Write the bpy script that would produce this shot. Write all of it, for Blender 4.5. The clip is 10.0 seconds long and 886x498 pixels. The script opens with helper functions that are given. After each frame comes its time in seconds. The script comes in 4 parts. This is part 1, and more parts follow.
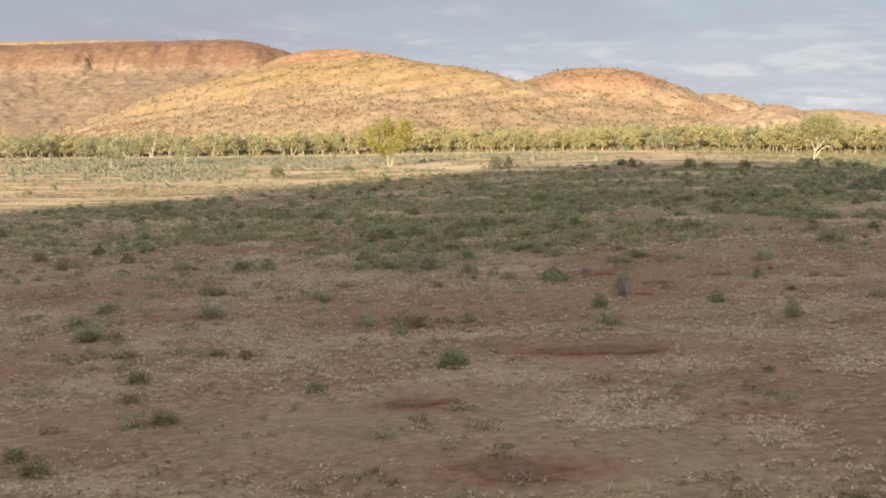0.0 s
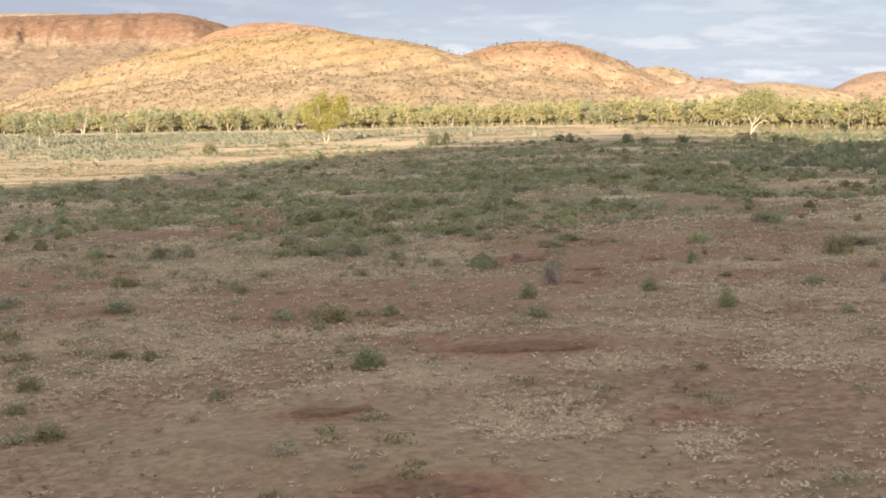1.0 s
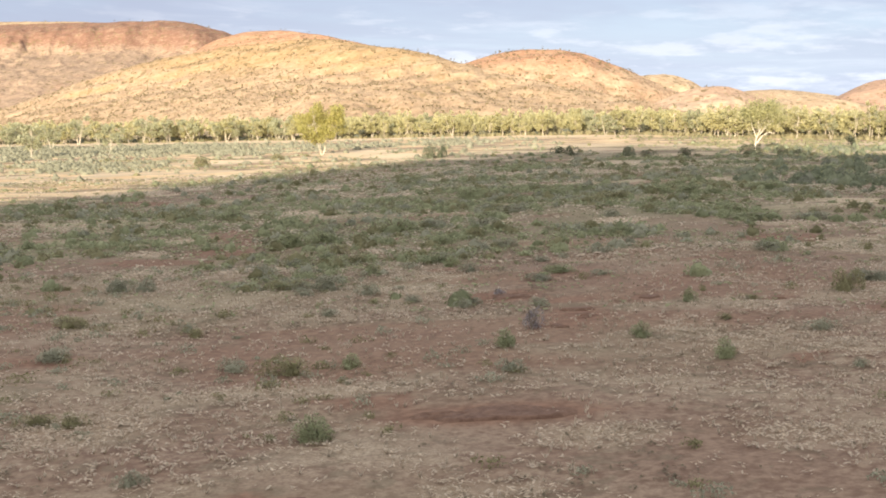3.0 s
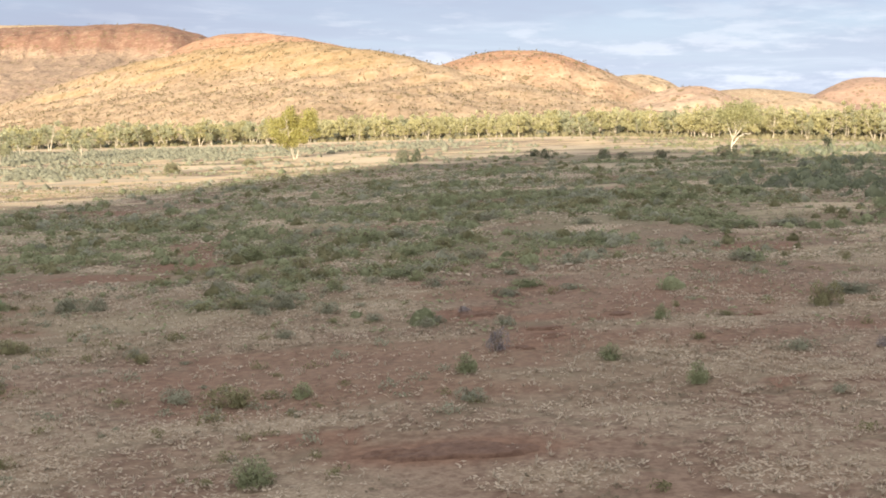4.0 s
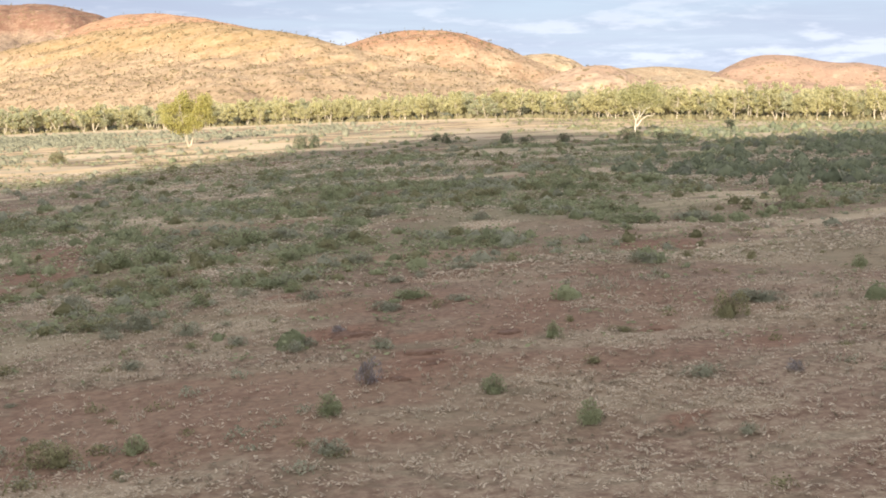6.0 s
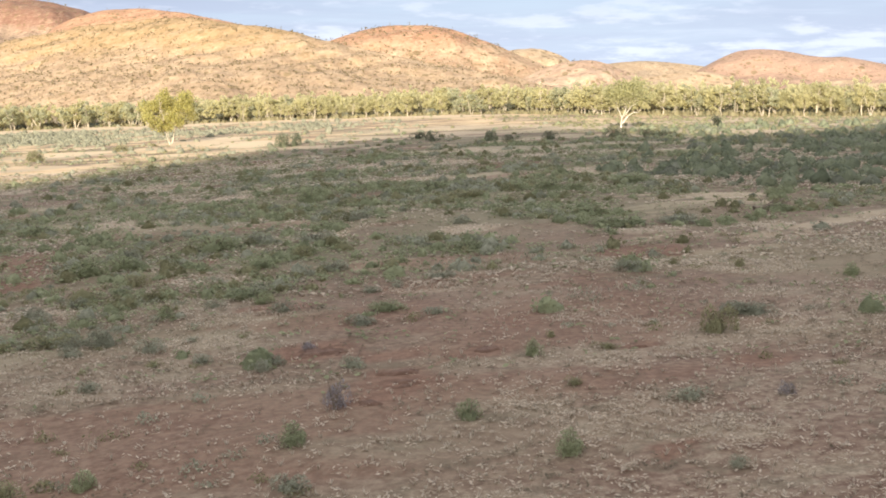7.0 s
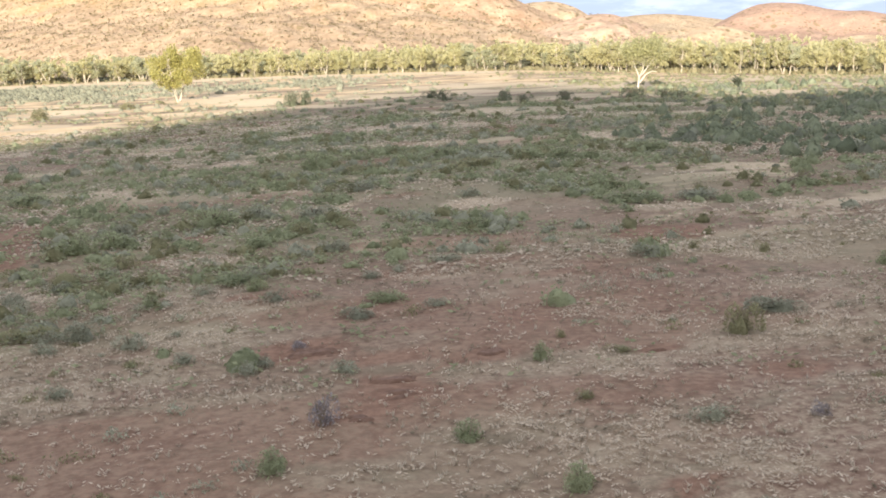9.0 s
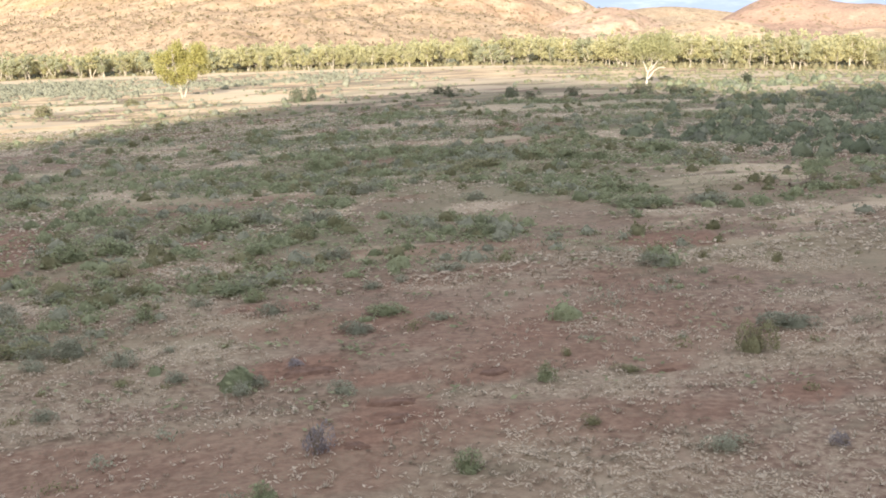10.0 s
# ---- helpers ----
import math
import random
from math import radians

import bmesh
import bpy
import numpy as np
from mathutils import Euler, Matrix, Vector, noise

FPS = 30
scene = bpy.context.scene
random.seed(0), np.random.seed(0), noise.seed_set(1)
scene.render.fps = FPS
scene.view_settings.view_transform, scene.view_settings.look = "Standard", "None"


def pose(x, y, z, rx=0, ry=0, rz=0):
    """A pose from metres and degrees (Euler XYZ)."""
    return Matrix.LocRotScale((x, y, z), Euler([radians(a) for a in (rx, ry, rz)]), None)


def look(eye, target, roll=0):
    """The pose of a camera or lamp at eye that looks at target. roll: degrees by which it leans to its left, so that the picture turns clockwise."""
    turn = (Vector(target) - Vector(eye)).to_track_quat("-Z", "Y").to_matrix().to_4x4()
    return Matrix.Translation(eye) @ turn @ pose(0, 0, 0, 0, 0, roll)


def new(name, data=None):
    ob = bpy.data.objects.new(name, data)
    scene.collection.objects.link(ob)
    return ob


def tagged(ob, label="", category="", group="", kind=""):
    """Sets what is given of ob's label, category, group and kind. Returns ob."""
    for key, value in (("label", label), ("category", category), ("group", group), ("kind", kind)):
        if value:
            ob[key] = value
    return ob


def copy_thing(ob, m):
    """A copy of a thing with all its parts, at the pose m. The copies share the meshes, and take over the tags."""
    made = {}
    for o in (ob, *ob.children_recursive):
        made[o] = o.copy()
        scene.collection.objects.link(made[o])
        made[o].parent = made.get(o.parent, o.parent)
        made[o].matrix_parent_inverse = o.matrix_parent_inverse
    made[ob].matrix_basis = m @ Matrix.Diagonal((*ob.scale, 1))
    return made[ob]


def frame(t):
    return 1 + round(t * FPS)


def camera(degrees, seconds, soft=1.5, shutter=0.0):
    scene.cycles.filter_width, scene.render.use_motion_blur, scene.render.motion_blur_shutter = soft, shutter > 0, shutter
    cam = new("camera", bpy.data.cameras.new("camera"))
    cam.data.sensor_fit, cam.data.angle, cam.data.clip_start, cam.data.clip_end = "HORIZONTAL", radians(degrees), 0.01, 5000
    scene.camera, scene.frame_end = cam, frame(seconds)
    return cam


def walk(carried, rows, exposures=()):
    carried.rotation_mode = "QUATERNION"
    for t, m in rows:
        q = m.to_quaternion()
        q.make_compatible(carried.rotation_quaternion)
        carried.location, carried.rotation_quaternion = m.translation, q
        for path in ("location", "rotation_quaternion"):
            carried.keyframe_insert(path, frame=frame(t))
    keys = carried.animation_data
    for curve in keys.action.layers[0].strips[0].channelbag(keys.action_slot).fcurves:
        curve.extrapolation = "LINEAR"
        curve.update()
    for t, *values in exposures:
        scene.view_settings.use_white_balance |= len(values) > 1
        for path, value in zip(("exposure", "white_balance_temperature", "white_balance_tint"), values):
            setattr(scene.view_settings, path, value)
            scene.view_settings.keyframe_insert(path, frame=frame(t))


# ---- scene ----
cam = camera(40.0, 10.0, soft=1.8)
ROWS = [
    (0, 0.000, 0.000, 14.930, 0.000, -5.803, -0.684),
    (0.5, 0.821, 2.372, 15.222, -2.019, -6.564, -0.564),
    (1, 1.619, 4.714, 15.582, -2.746, -7.000, -0.503),
    (1.5, 2.368, 7.001, 15.924, -2.788, -7.152, -0.491),
    (2, 3.057, 9.232, 16.260, -2.598, -7.073, -0.546),
    (2.5, 3.773, 11.442, 16.633, -2.426, -6.811, -0.511),
    (4, 6.213, 18.257, 17.744, -3.540, -6.629, -0.031),
    (4.5, 7.128, 20.677, 18.041, -4.717, -7.018, 0.112),
    (5, 8.086, 23.203, 18.353, -5.981, -7.339, 0.250),
    (5.5, 9.011, 25.673, 18.688, -7.073, -7.527, 0.342),
    (6, 9.879, 27.949, 19.069, -7.817, -7.602, 0.430),
    (7.5, 11.966, 33.990, 20.164, -8.482, -8.269, 0.523),
    (8, 12.474, 35.776, 20.548, -8.303, -8.933, 0.466),
    (8.5, 12.888, 37.460, 20.970, -8.007, -9.599, 0.409),
    (9, 13.298, 39.074, 21.412, -7.699, -10.071, 0.380),
    (9.5, 13.709, 40.613, 21.848, -7.435, -10.324, 0.378),
    (10, 14.114, 42.110, 22.282, -7.333, -10.411, 0.401),
]
EXPOSURES = [(0.0, 0.57, 7250, 10), (1.0, 0.83, 6900, 10), (2.5, 1.03, 6600, 10), (4.0, 0.92, 6500, 10), (7.5, 0.98, 6250, 10), (10.0, 1.10, 5950, 10)]
walk(cam, [(t, pose(x, y, z, 90 + pitch, roll, yaw)) for t, x, y, z, yaw, pitch, roll in ROWS], EXPOSURES)

# ---- world and sun ----
SUN_UP = 14.0
SUN_WAY = Vector((0.30, 0.954, 0.0))
sun_ray = SUN_WAY.normalized() * math.cos(radians(SUN_UP)) - Vector((0, 0, math.sin(radians(SUN_UP))))
rng = np.random.default_rng(7)


def node_tree(owner):
    owner.use_nodes = True
    tree = owner.node_tree
    tree.nodes.clear()
    return tree


class Net:
    """Small helper to wire shader nodes."""

    def __init__(self, tree):
        self.tree = tree

    def add(self, kind, operation=None, use_clamp=None, interpolation_type=None, data_type=None, sky_type=None, sun_disc=None, attribute_name=None):
        n = self.tree.nodes.new(kind)
        if operation is not None:
            n.operation = operation
        if use_clamp is not None:
            n.use_clamp = use_clamp
        if interpolation_type is not None:
            n.interpolation_type = interpolation_type
        if data_type is not None:
            n.data_type = data_type
        if sky_type is not None:
            n.sky_type = sky_type
        if sun_disc is not None:
            n.sun_disc = sun_disc
        if attribute_name is not None:
            n.attribute_name = attribute_name
        return n

    def link(self, a, b):
        self.tree.links.new(a, b)

    def put(self, socket, value):
        if isinstance(value, bpy.types.NodeSocket):
            self.link(value, socket)
        else:
            socket.default_value = value

    def math(self, op, a, b=0.0, clamp=False):
        n = self.add("ShaderNodeMath", operation=op, use_clamp=clamp)
        self.put(n.inputs[0], a)
        self.put(n.inputs[1], b)
        return n.outputs[0]

    def noise(self, vector, scale, detail=4.0, rough=0.55, distort=0.0):
        n = self.add("ShaderNodeTexNoise")
        self.put(n.inputs["Vector"], vector)
        n.inputs["Scale"].default_value = scale
        n.inputs["Detail"].default_value = detail
        n.inputs["Roughness"].default_value = rough
        n.inputs["Distortion"].default_value = distort
        return n.outputs["Fac"]

    def step(self, value, low, high):
        n = self.add("ShaderNodeMapRange", interpolation_type="SMOOTHSTEP")
        self.put(n.inputs["Value"], value)
        n.inputs["From Min"].default_value = low
        n.inputs["From Max"].default_value = high
        return n.outputs["Result"]

    def mix(self, fac, a, b):
        n = self.add("ShaderNodeMix", data_type="RGBA")
        self.put(n.inputs[0], fac)
        for socket, value in ((n.inputs[6], a), (n.inputs[7], b)):
            if not isinstance(value, bpy.types.NodeSocket):
                value = (*value, 1.0) if len(value) == 3 else value
            self.put(socket, value)
        return n.outputs[2]

    def scaled(self, vector, by):
        n = self.add("ShaderNodeVectorMath", operation="MULTIPLY")
        self.link(vector, n.inputs[0])
        n.inputs[1].default_value = by
        return n.outputs[0]


def make_world():
    world = bpy.data.worlds.new("sky")
    scene.world = world
    net = Net(node_tree(world))
    sky = net.add("ShaderNodeTexSky", sky_type="NISHITA", sun_disc=False)
    sky.sun_elevation = radians(SUN_UP)
    sky.sun_rotation = math.atan2(-SUN_WAY.x, -SUN_WAY.y)
    sky.air_density, sky.dust_density, sky.ozone_density = 1.0, 1.5, 1.2
    where = net.add("ShaderNodeTexCoord").outputs["Generated"]
    split = net.add("ShaderNodeSeparateXYZ")
    net.link(where, split.inputs[0])
    up = net.math("MAXIMUM", split.outputs[2], 0.0)
    flat = net.math("ADD", up, 0.045)
    join = net.add("ShaderNodeCombineXYZ")
    net.link(net.math("DIVIDE", split.outputs[0], flat), join.inputs[0])
    net.link(net.math("DIVIDE", split.outputs[1], flat), join.inputs[1])
    deck = join.outputs[0]
    # a broken grey deck, with brighter rolls and streaks in it
    grey = net.step(net.noise(deck, 0.22, 6.0, 0.6, 0.4), 0.36, 0.58)
    streak = net.step(net.noise(net.scaled(deck, (1.0, 0.8, 1.0)), 0.8, 7.0, 0.62, 0.5), 0.50, 0.72)
    low = net.step(split.outputs[2], 0.11, 0.0)
    puff = net.math("MULTIPLY", net.step(net.noise(net.scaled(where, (10.0, 10.0, 52.0)), 1.0, 6.0, 0.6), 0.52, 0.64), low)
    back = net.add("ShaderNodeBackground")
    dim = net.add("ShaderNodeVectorMath", operation="SCALE")
    net.link(sky.outputs[0], dim.inputs[0])
    dim.inputs[3].default_value = 0.11
    colour = net.mix(0.70, dim.outputs[0], (0.36, 0.445, 0.638))
    colour = net.mix(net.math("MULTIPLY", grey, 0.68), colour, (0.34, 0.374, 0.486))
    colour = net.mix(net.math("MULTIPLY", streak, 0.38), colour, (0.63, 0.66, 0.74))
    colour = net.mix(net.math("MULTIPLY", puff, 0.75), colour, (0.74, 0.75, 0.80))
    colour = net.mix(net.math("MULTIPLY", net.step(split.outputs[2], 0.10, 0.0), 0.4), colour, (0.60, 0.68, 0.80))
    # a heavier bank of cloud lies upstream, over the flat-topped hill
    bank = net.math("MULTIPLY", net.step(split.outputs[0], 0.06, -0.30), net.step(net.noise(deck, 0.35, 5.0, 0.6, 0.3), 0.30, 0.55))
    colour = net.mix(net.math("MULTIPLY", bank, 0.55), colour, (0.30, 0.332, 0.435))
    # the deck thins and glows warm higher up, towards the sun
    high = net.math("MULTIPLY", net.step(split.outputs[2], 0.16, 0.55), 0.8)
    colour = net.mix(high, colour, (0.72, 0.69, 0.67))
    # and is brightest round the low sun itself
    toward = net.add("ShaderNodeVectorMath", operation="DOT_PRODUCT")
    net.link(where, toward.inputs[0])
    toward.inputs[1].default_value = -sun_ray
    colour = net.mix(net.math("MULTIPLY", net.step(toward.outputs["Value"], 0.1, 1.0), 0.66), colour, (1.02, 1.0, 1.0))
    net.link(colour, back.inputs[0])
    back.inputs[1].default_value = 0.79
    out = net.add("ShaderNodeOutputWorld")
    net.link(back.outputs[0], out.inputs[0])


make_world()
lamp = bpy.data.lights.new("sun", "SUN")
lamp.energy, lamp.angle, lamp.color = 5.0, radians(0.5), (1.0, 0.87, 0.68)
sun = new("sun", lamp)
sun.matrix_world = look((0, -400, 300), Vector((0, -400, 300)) + sun_ray)


# ---- materials ----
def surface(name, rough=0.9):
    material = bpy.data.materials.new(name)
    net = Net(node_tree(material))
    shader = net.add("ShaderNodeBsdfPrincipled")
    shader.inputs["Roughness"].default_value = rough
    shader.inputs["Specular IOR Level"].default_value = 0.2
    out = net.add("ShaderNodeOutputMaterial")
    net.link(shader.outputs[0], out.inputs[0])
    place = net.add("ShaderNodeNewGeometry").outputs["Position"]
    return material, net, shader, place


def bumped(net, shader, height, strength, distance):
    n = net.add("ShaderNodeBump")
    n.inputs["Strength"].default_value = strength
    n.inputs["Distance"].default_value = distance
    net.link(height, n.inputs["Height"])
    net.link(n.outputs[0], shader.inputs["Normal"])


def ground_material():
    material, net, shader, place = surface("red_plain_soil", 0.95)
    split = net.add("ShaderNodeSeparateXYZ")
    net.link(place, split.inputs[0])
    far = split.outputs[1]
    fine = net.noise(place, 1.6, 6.0, 0.65)
    grain = net.noise(place, 5.5, 4.0, 0.6)
    patch = net.noise(net.scaled(place, (0.7, 1.0, 1.0)), 0.11, 5.0, 0.6, 0.4)
    broad = net.noise(net.scaled(place, (0.6, 1.0, 1.0)), 0.03, 4.0, 0.55)
    soil = net.mix(net.step(fine, 0.34, 0.66), (0.172, 0.112, 0.081), (0.278, 0.198, 0.144))
    straw = net.mix(net.step(grain, 0.35, 0.65), (0.24, 0.188, 0.132), (0.43, 0.355, 0.262))
    litter = net.add("ShaderNodeAttribute", attribute_name="straw").outputs["Fac"]
    bare = net.add("ShaderNodeAttribute", attribute_name="bare").outputs["Fac"]
    cover = net.math("ADD", net.math("MULTIPLY", patch, 0.75), net.math("MULTIPLY", fine, 0.45))
    cover = net.math("MULTIPLY", net.step(cover, 0.52, 0.72), net.math("ADD", 0.3, net.math("MULTIPLY", litter, 0.6)))
    colour = net.mix(cover, soil, straw)
    herb = net.noise(net.scaled(place, (0.8, 1.0, 1.0)), 0.32, 5.0, 0.65, 0.4)
    colour = net.mix(net.math("MULTIPLY", net.step(herb, 0.52, 0.64), 0.5), colour, (0.15, 0.125, 0.085))
    green = net.add("ShaderNodeAttribute", attribute_name="herbs").outputs["Fac"]
    green = net.math("MULTIPLY", green, net.step(net.math("ADD", net.math("MULTIPLY", grain, 0.5), net.math("MULTIPLY", herb, 0.5)), 0.40, 0.55))
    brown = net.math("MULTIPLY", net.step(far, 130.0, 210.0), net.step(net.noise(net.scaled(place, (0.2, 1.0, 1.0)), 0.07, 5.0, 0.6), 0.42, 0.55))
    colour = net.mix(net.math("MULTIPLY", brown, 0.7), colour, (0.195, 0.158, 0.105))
    bed = net.noise(net.scaled(place, (0.45, 1.0, 1.0)), 0.075, 5.0, 0.6, 0.5)
    pale = net.math("MULTIPLY", net.step(bed, 0.555, 0.61), net.step(far, 110.0, 190.0))
    strip = net.add("ShaderNodeAttribute", attribute_name="strip").outputs["Fac"]
    strip = net.step(net.math("ADD", strip, net.math("MULTIPLY", net.math("SUBTRACT", fine, 0.5), 0.8)), 0.25, 0.75)
    pale = net.math("MAXIMUM", pale, strip)
    colour = net.mix(net.math("MULTIPLY", pale, 0.85), colour, (0.50, 0.405, 0.285))
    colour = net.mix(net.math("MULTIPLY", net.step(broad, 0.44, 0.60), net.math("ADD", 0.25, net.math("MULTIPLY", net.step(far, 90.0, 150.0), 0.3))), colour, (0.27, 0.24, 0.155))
    colour = net.mix(net.math("MULTIPLY", green, 0.6), colour, (0.185, 0.188, 0.118))
    bleach = net.add("ShaderNodeAttribute", attribute_name="bleached").outputs["Fac"]
    bleach = net.step(net.math("ADD", bleach, net.math("MULTIPLY", net.math("SUBTRACT", grain, 0.5), 0.8)), 0.30, 0.85)
    colour = net.mix(net.math("MULTIPLY", bleach, net.math("ADD", 0.3, net.math("MULTIPLY", net.step(far, 130.0, 180.0), 0.55))), colour, (0.45, 0.368, 0.272))
    earth = net.mix(net.step(fine, 0.34, 0.66), (0.175, 0.102, 0.071), (0.26, 0.16, 0.111))
    colour = net.mix(net.step(net.math("ADD", bare, net.math("MULTIPLY", net.math("SUBTRACT", grain, 0.5), 0.7)), 0.30, 0.75), colour, earth)
    sand = net.mix(net.step(patch, 0.35, 0.65), (0.45, 0.325, 0.195), (0.62, 0.48, 0.305))
    # sand begins along the shade edge, so sunlit soil is coloured brighter there
    bank = net.math("ADD", far, net.math("MULTIPLY", net.math("SUBTRACT", broad, 0.5), 160.0))
    bank = net.math("SUBTRACT", bank, net.math("MULTIPLY", net.math("MINIMUM", split.outputs[0], 60.0), 1.5))
    sandy = net.math("MULTIPLY", net.step(bank, 340.0, 410.0), net.step(net.math("ADD", bed, net.math("MULTIPLY", fine, 0.2)), 0.53, 0.66))
    colour = net.mix(sandy, colour, sand)
    shoal = net.add("ShaderNodeAttribute", attribute_name="sand").outputs["Fac"]
    shoal = net.step(net.math("ADD", shoal, net.math("MULTIPLY", net.math("SUBTRACT", fine, 0.5), 0.6)), 0.30, 0.75)
    colour = net.mix(net.math("MULTIPLY", shoal, 0.85), colour, (0.60, 0.48, 0.325))
    net.link(colour, shader.inputs["Base Color"])
    bumped(net, shader, fine, 0.6, 0.14)
    return material


def hill_material(name, scree, rock, earth, low, high, relief=1.3, ragged_edge=45.0):
    """Scree and earth below, rock where it is steep or above the given heights."""
    material, net, shader, place = surface(name, 0.95)
    wide = net.noise(place, 0.016, 5.0, 0.6)
    mid = net.noise(place, 0.07, 7.0, 0.7)
    fine = net.noise(place, 0.28, 6.0, 0.7)
    split = net.add("ShaderNodeSeparateXYZ")
    net.link(place, split.inputs[0])
    slope = net.add("ShaderNodeSeparateXYZ")
    net.link(net.add("ShaderNodeNewGeometry").outputs["Normal"], slope.inputs[0])
    steep = net.step(slope.outputs[2], 0.80, 0.58)
    # patchy earth and scree; the mottling also paints small shadows of ledges
    mottle = net.noise(place, 0.13, 5.0, 0.72, 0.3)
    colour = net.mix(net.step(net.math("ADD", net.math("MULTIPLY", mid, 0.45), net.math("MULTIPLY", mottle, 0.55)), 0.42, 0.56), earth, scree)
    colour = net.mix(net.math("MULTIPLY", net.step(wide, 0.50, 0.66), 0.55), colour, earth)
    stone = net.mix(net.step(fine, 0.34, 0.68), [c * 0.78 for c in rock], rock)
    level = net.math("ADD", split.outputs[2], net.math("MULTIPLY", net.math("SUBTRACT", mid, 0.5), ragged_edge))
    level = net.math("ADD", level, net.math("MULTIPLY", net.math("SUBTRACT", wide, 0.5), ragged_edge))
    top = net.step(level, low, high)
    mask = net.math("MAXIMUM", net.math("MULTIPLY", steep, 0.6), net.math("MULTIPLY", top, 0.85))
    colour = net.mix(mask, colour, stone)
    # gravel and small stones, paler and darker
    colour = net.mix(net.math("MULTIPLY", net.step(fine, 0.52, 0.64), 0.34), colour, [c * 0.62 for c in earth])
    colour = net.mix(net.math("MULTIPLY", net.step(fine, 0.46, 0.34), 0.40), colour, [min(0.8, c * 1.2) for c in scree])
    # beds of rock that dip along the ridge and break out near its top
    tilt = net.add("ShaderNodeCombineXYZ")
    net.link(split.outputs[0], tilt.inputs[0])
    net.link(split.outputs[1], tilt.inputs[1])
    net.link(net.math("SUBTRACT", split.outputs[2], net.math("MULTIPLY", split.outputs[0], 0.16)), tilt.inputs[2])
    beds = net.noise(net.scaled(tilt.outputs[0], (0.008, 0.008, 0.26)), 1.0, 6.0, 0.7, 0.6)
    line = net.math("MULTIPLY", net.step(net.math("ABSOLUTE", net.math("SUBTRACT", beds, 0.5)), 0.04, 0.0), net.step(mid, 0.44, 0.56))
    colour = net.mix(net.math("MULTIPLY", net.math("MULTIPLY", line, net.math("ADD", 0.25, top)), 0.36), colour, [c * 0.45 for c in rock])
    # blocks of rock, paler and darker than their neighbours
    for size, amount in ((1.0, 0.26), (2.6, 0.30)):
        block = net.add("ShaderNodeTexVoronoi")
        net.link(net.scaled(tilt.outputs[0], (0.075 * size, 0.075 * size, 0.24 * size)), block.inputs["Vector"])
        block.inputs["Scale"].default_value = 1.0
        cell = net.add("ShaderNodeSeparateColor")
        net.link(block.outputs["Color"], cell.inputs[0])
        where = net.step(mid, 0.36, 0.60)
        colour = net.mix(net.math("MULTIPLY", net.math("MULTIPLY", net.step(cell.outputs[0], 0.55, 0.95), where), amount), colour, [min(0.75, c * 1.22) for c in scree])
        colour = net.mix(net.math("MULTIPLY", net.math("MULTIPLY", net.step(cell.outputs[0], 0.38, 0.05), where), amount), colour, [c * 0.6 for c in rock])
    # tussocks and low bushes, each its own rounded spot
    thick = net.step(net.noise(place, 0.03, 4.0, 0.6), 0.34, 0.60)
    for cell_size, radius in ((0.20, 0.46), (0.105, 0.40)):
        tuft = net.add("ShaderNodeTexVoronoi")
        net.link(net.scaled(place, (cell_size, cell_size, cell_size * 1.3)), tuft.inputs["Vector"])
        tuft.inputs["Scale"].default_value = 1.0
        pick = net.add("ShaderNodeSeparateColor")
        net.link(tuft.outputs["Color"], pick.inputs[0])
        reach = net.math("MULTIPLY", net.math("MULTIPLY", net.step(pick.outputs[1], 0.25, 1.0), radius), net.math("ADD", 0.55, net.math("MULTIPLY", thick, 0.65)))
        spot_on = net.step(net.math("SUBTRACT", reach, tuft.outputs["Distance"]), -0.02, 0.12)
        leaf = net.mix(pick.outputs[2], (0.135, 0.10, 0.05), (0.24, 0.185, 0.10))
        colour = net.mix(net.math("MULTIPLY", spot_on, 0.72), colour, leaf)
    net.link(colour, shader.inputs["Base Color"])
    height = net.math("ADD", net.math("MULTIPLY", mid, 1.0), net.math("MULTIPLY", fine, 0.5))
    bumped(net, shader, height, 1.0, relief)
    return material


def plant_material(name, dark, light, scale=0.6, thin=0.4):
    material = bpy.data.materials.new(name)
    net = Net(node_tree(material))
    place = net.add("ShaderNodeNewGeometry").outputs["Position"]
    info = net.add("ShaderNodeObjectInfo").outputs["Random"]
    island = net.add("ShaderNodeNewGeometry").outputs["Random Per Island"]
    blotch = net.noise(place, scale, 3.0, 0.6)
    fleck = net.noise(place, scale * 12.0, 3.0, 0.7)
    blotch = net.math("ADD", blotch, net.math("MULTIPLY", net.math("SUBTRACT", fleck, 0.5), 0.7))
    fac = net.math("ADD", net.math("MULTIPLY", blotch, 0.5), net.math("MULTIPLY", island, 0.5))
    fac = net.math("ADD", fac, net.math("MULTIPLY", net.math("SUBTRACT", info, 0.5), 0.25))
    colour = net.mix(net.step(fac, 0.15, 0.85), dark, light)
    front = net.add("ShaderNodeBsdfPrincipled")
    front.inputs["Roughness"].default_value = 0.75
    front.inputs["Specular IOR Level"].default_value = 0.2
    net.link(colour, front.inputs["Base Color"])
    bumped(net, front, fleck, 0.9, 0.10 / scale)
    through_leaf = net.add("ShaderNodeBsdfTranslucent")
    net.link(colour, through_leaf.inputs[0])
    both = net.add("ShaderNodeMixShader")
    both.inputs[0].default_value = thin
    net.link(front.outputs[0], both.inputs[1])
    net.link(through_leaf.outputs[0], both.inputs[2])
    out = net.add("ShaderNodeOutputMaterial")
    net.link(both.outputs[0], out.inputs[0])
    return material


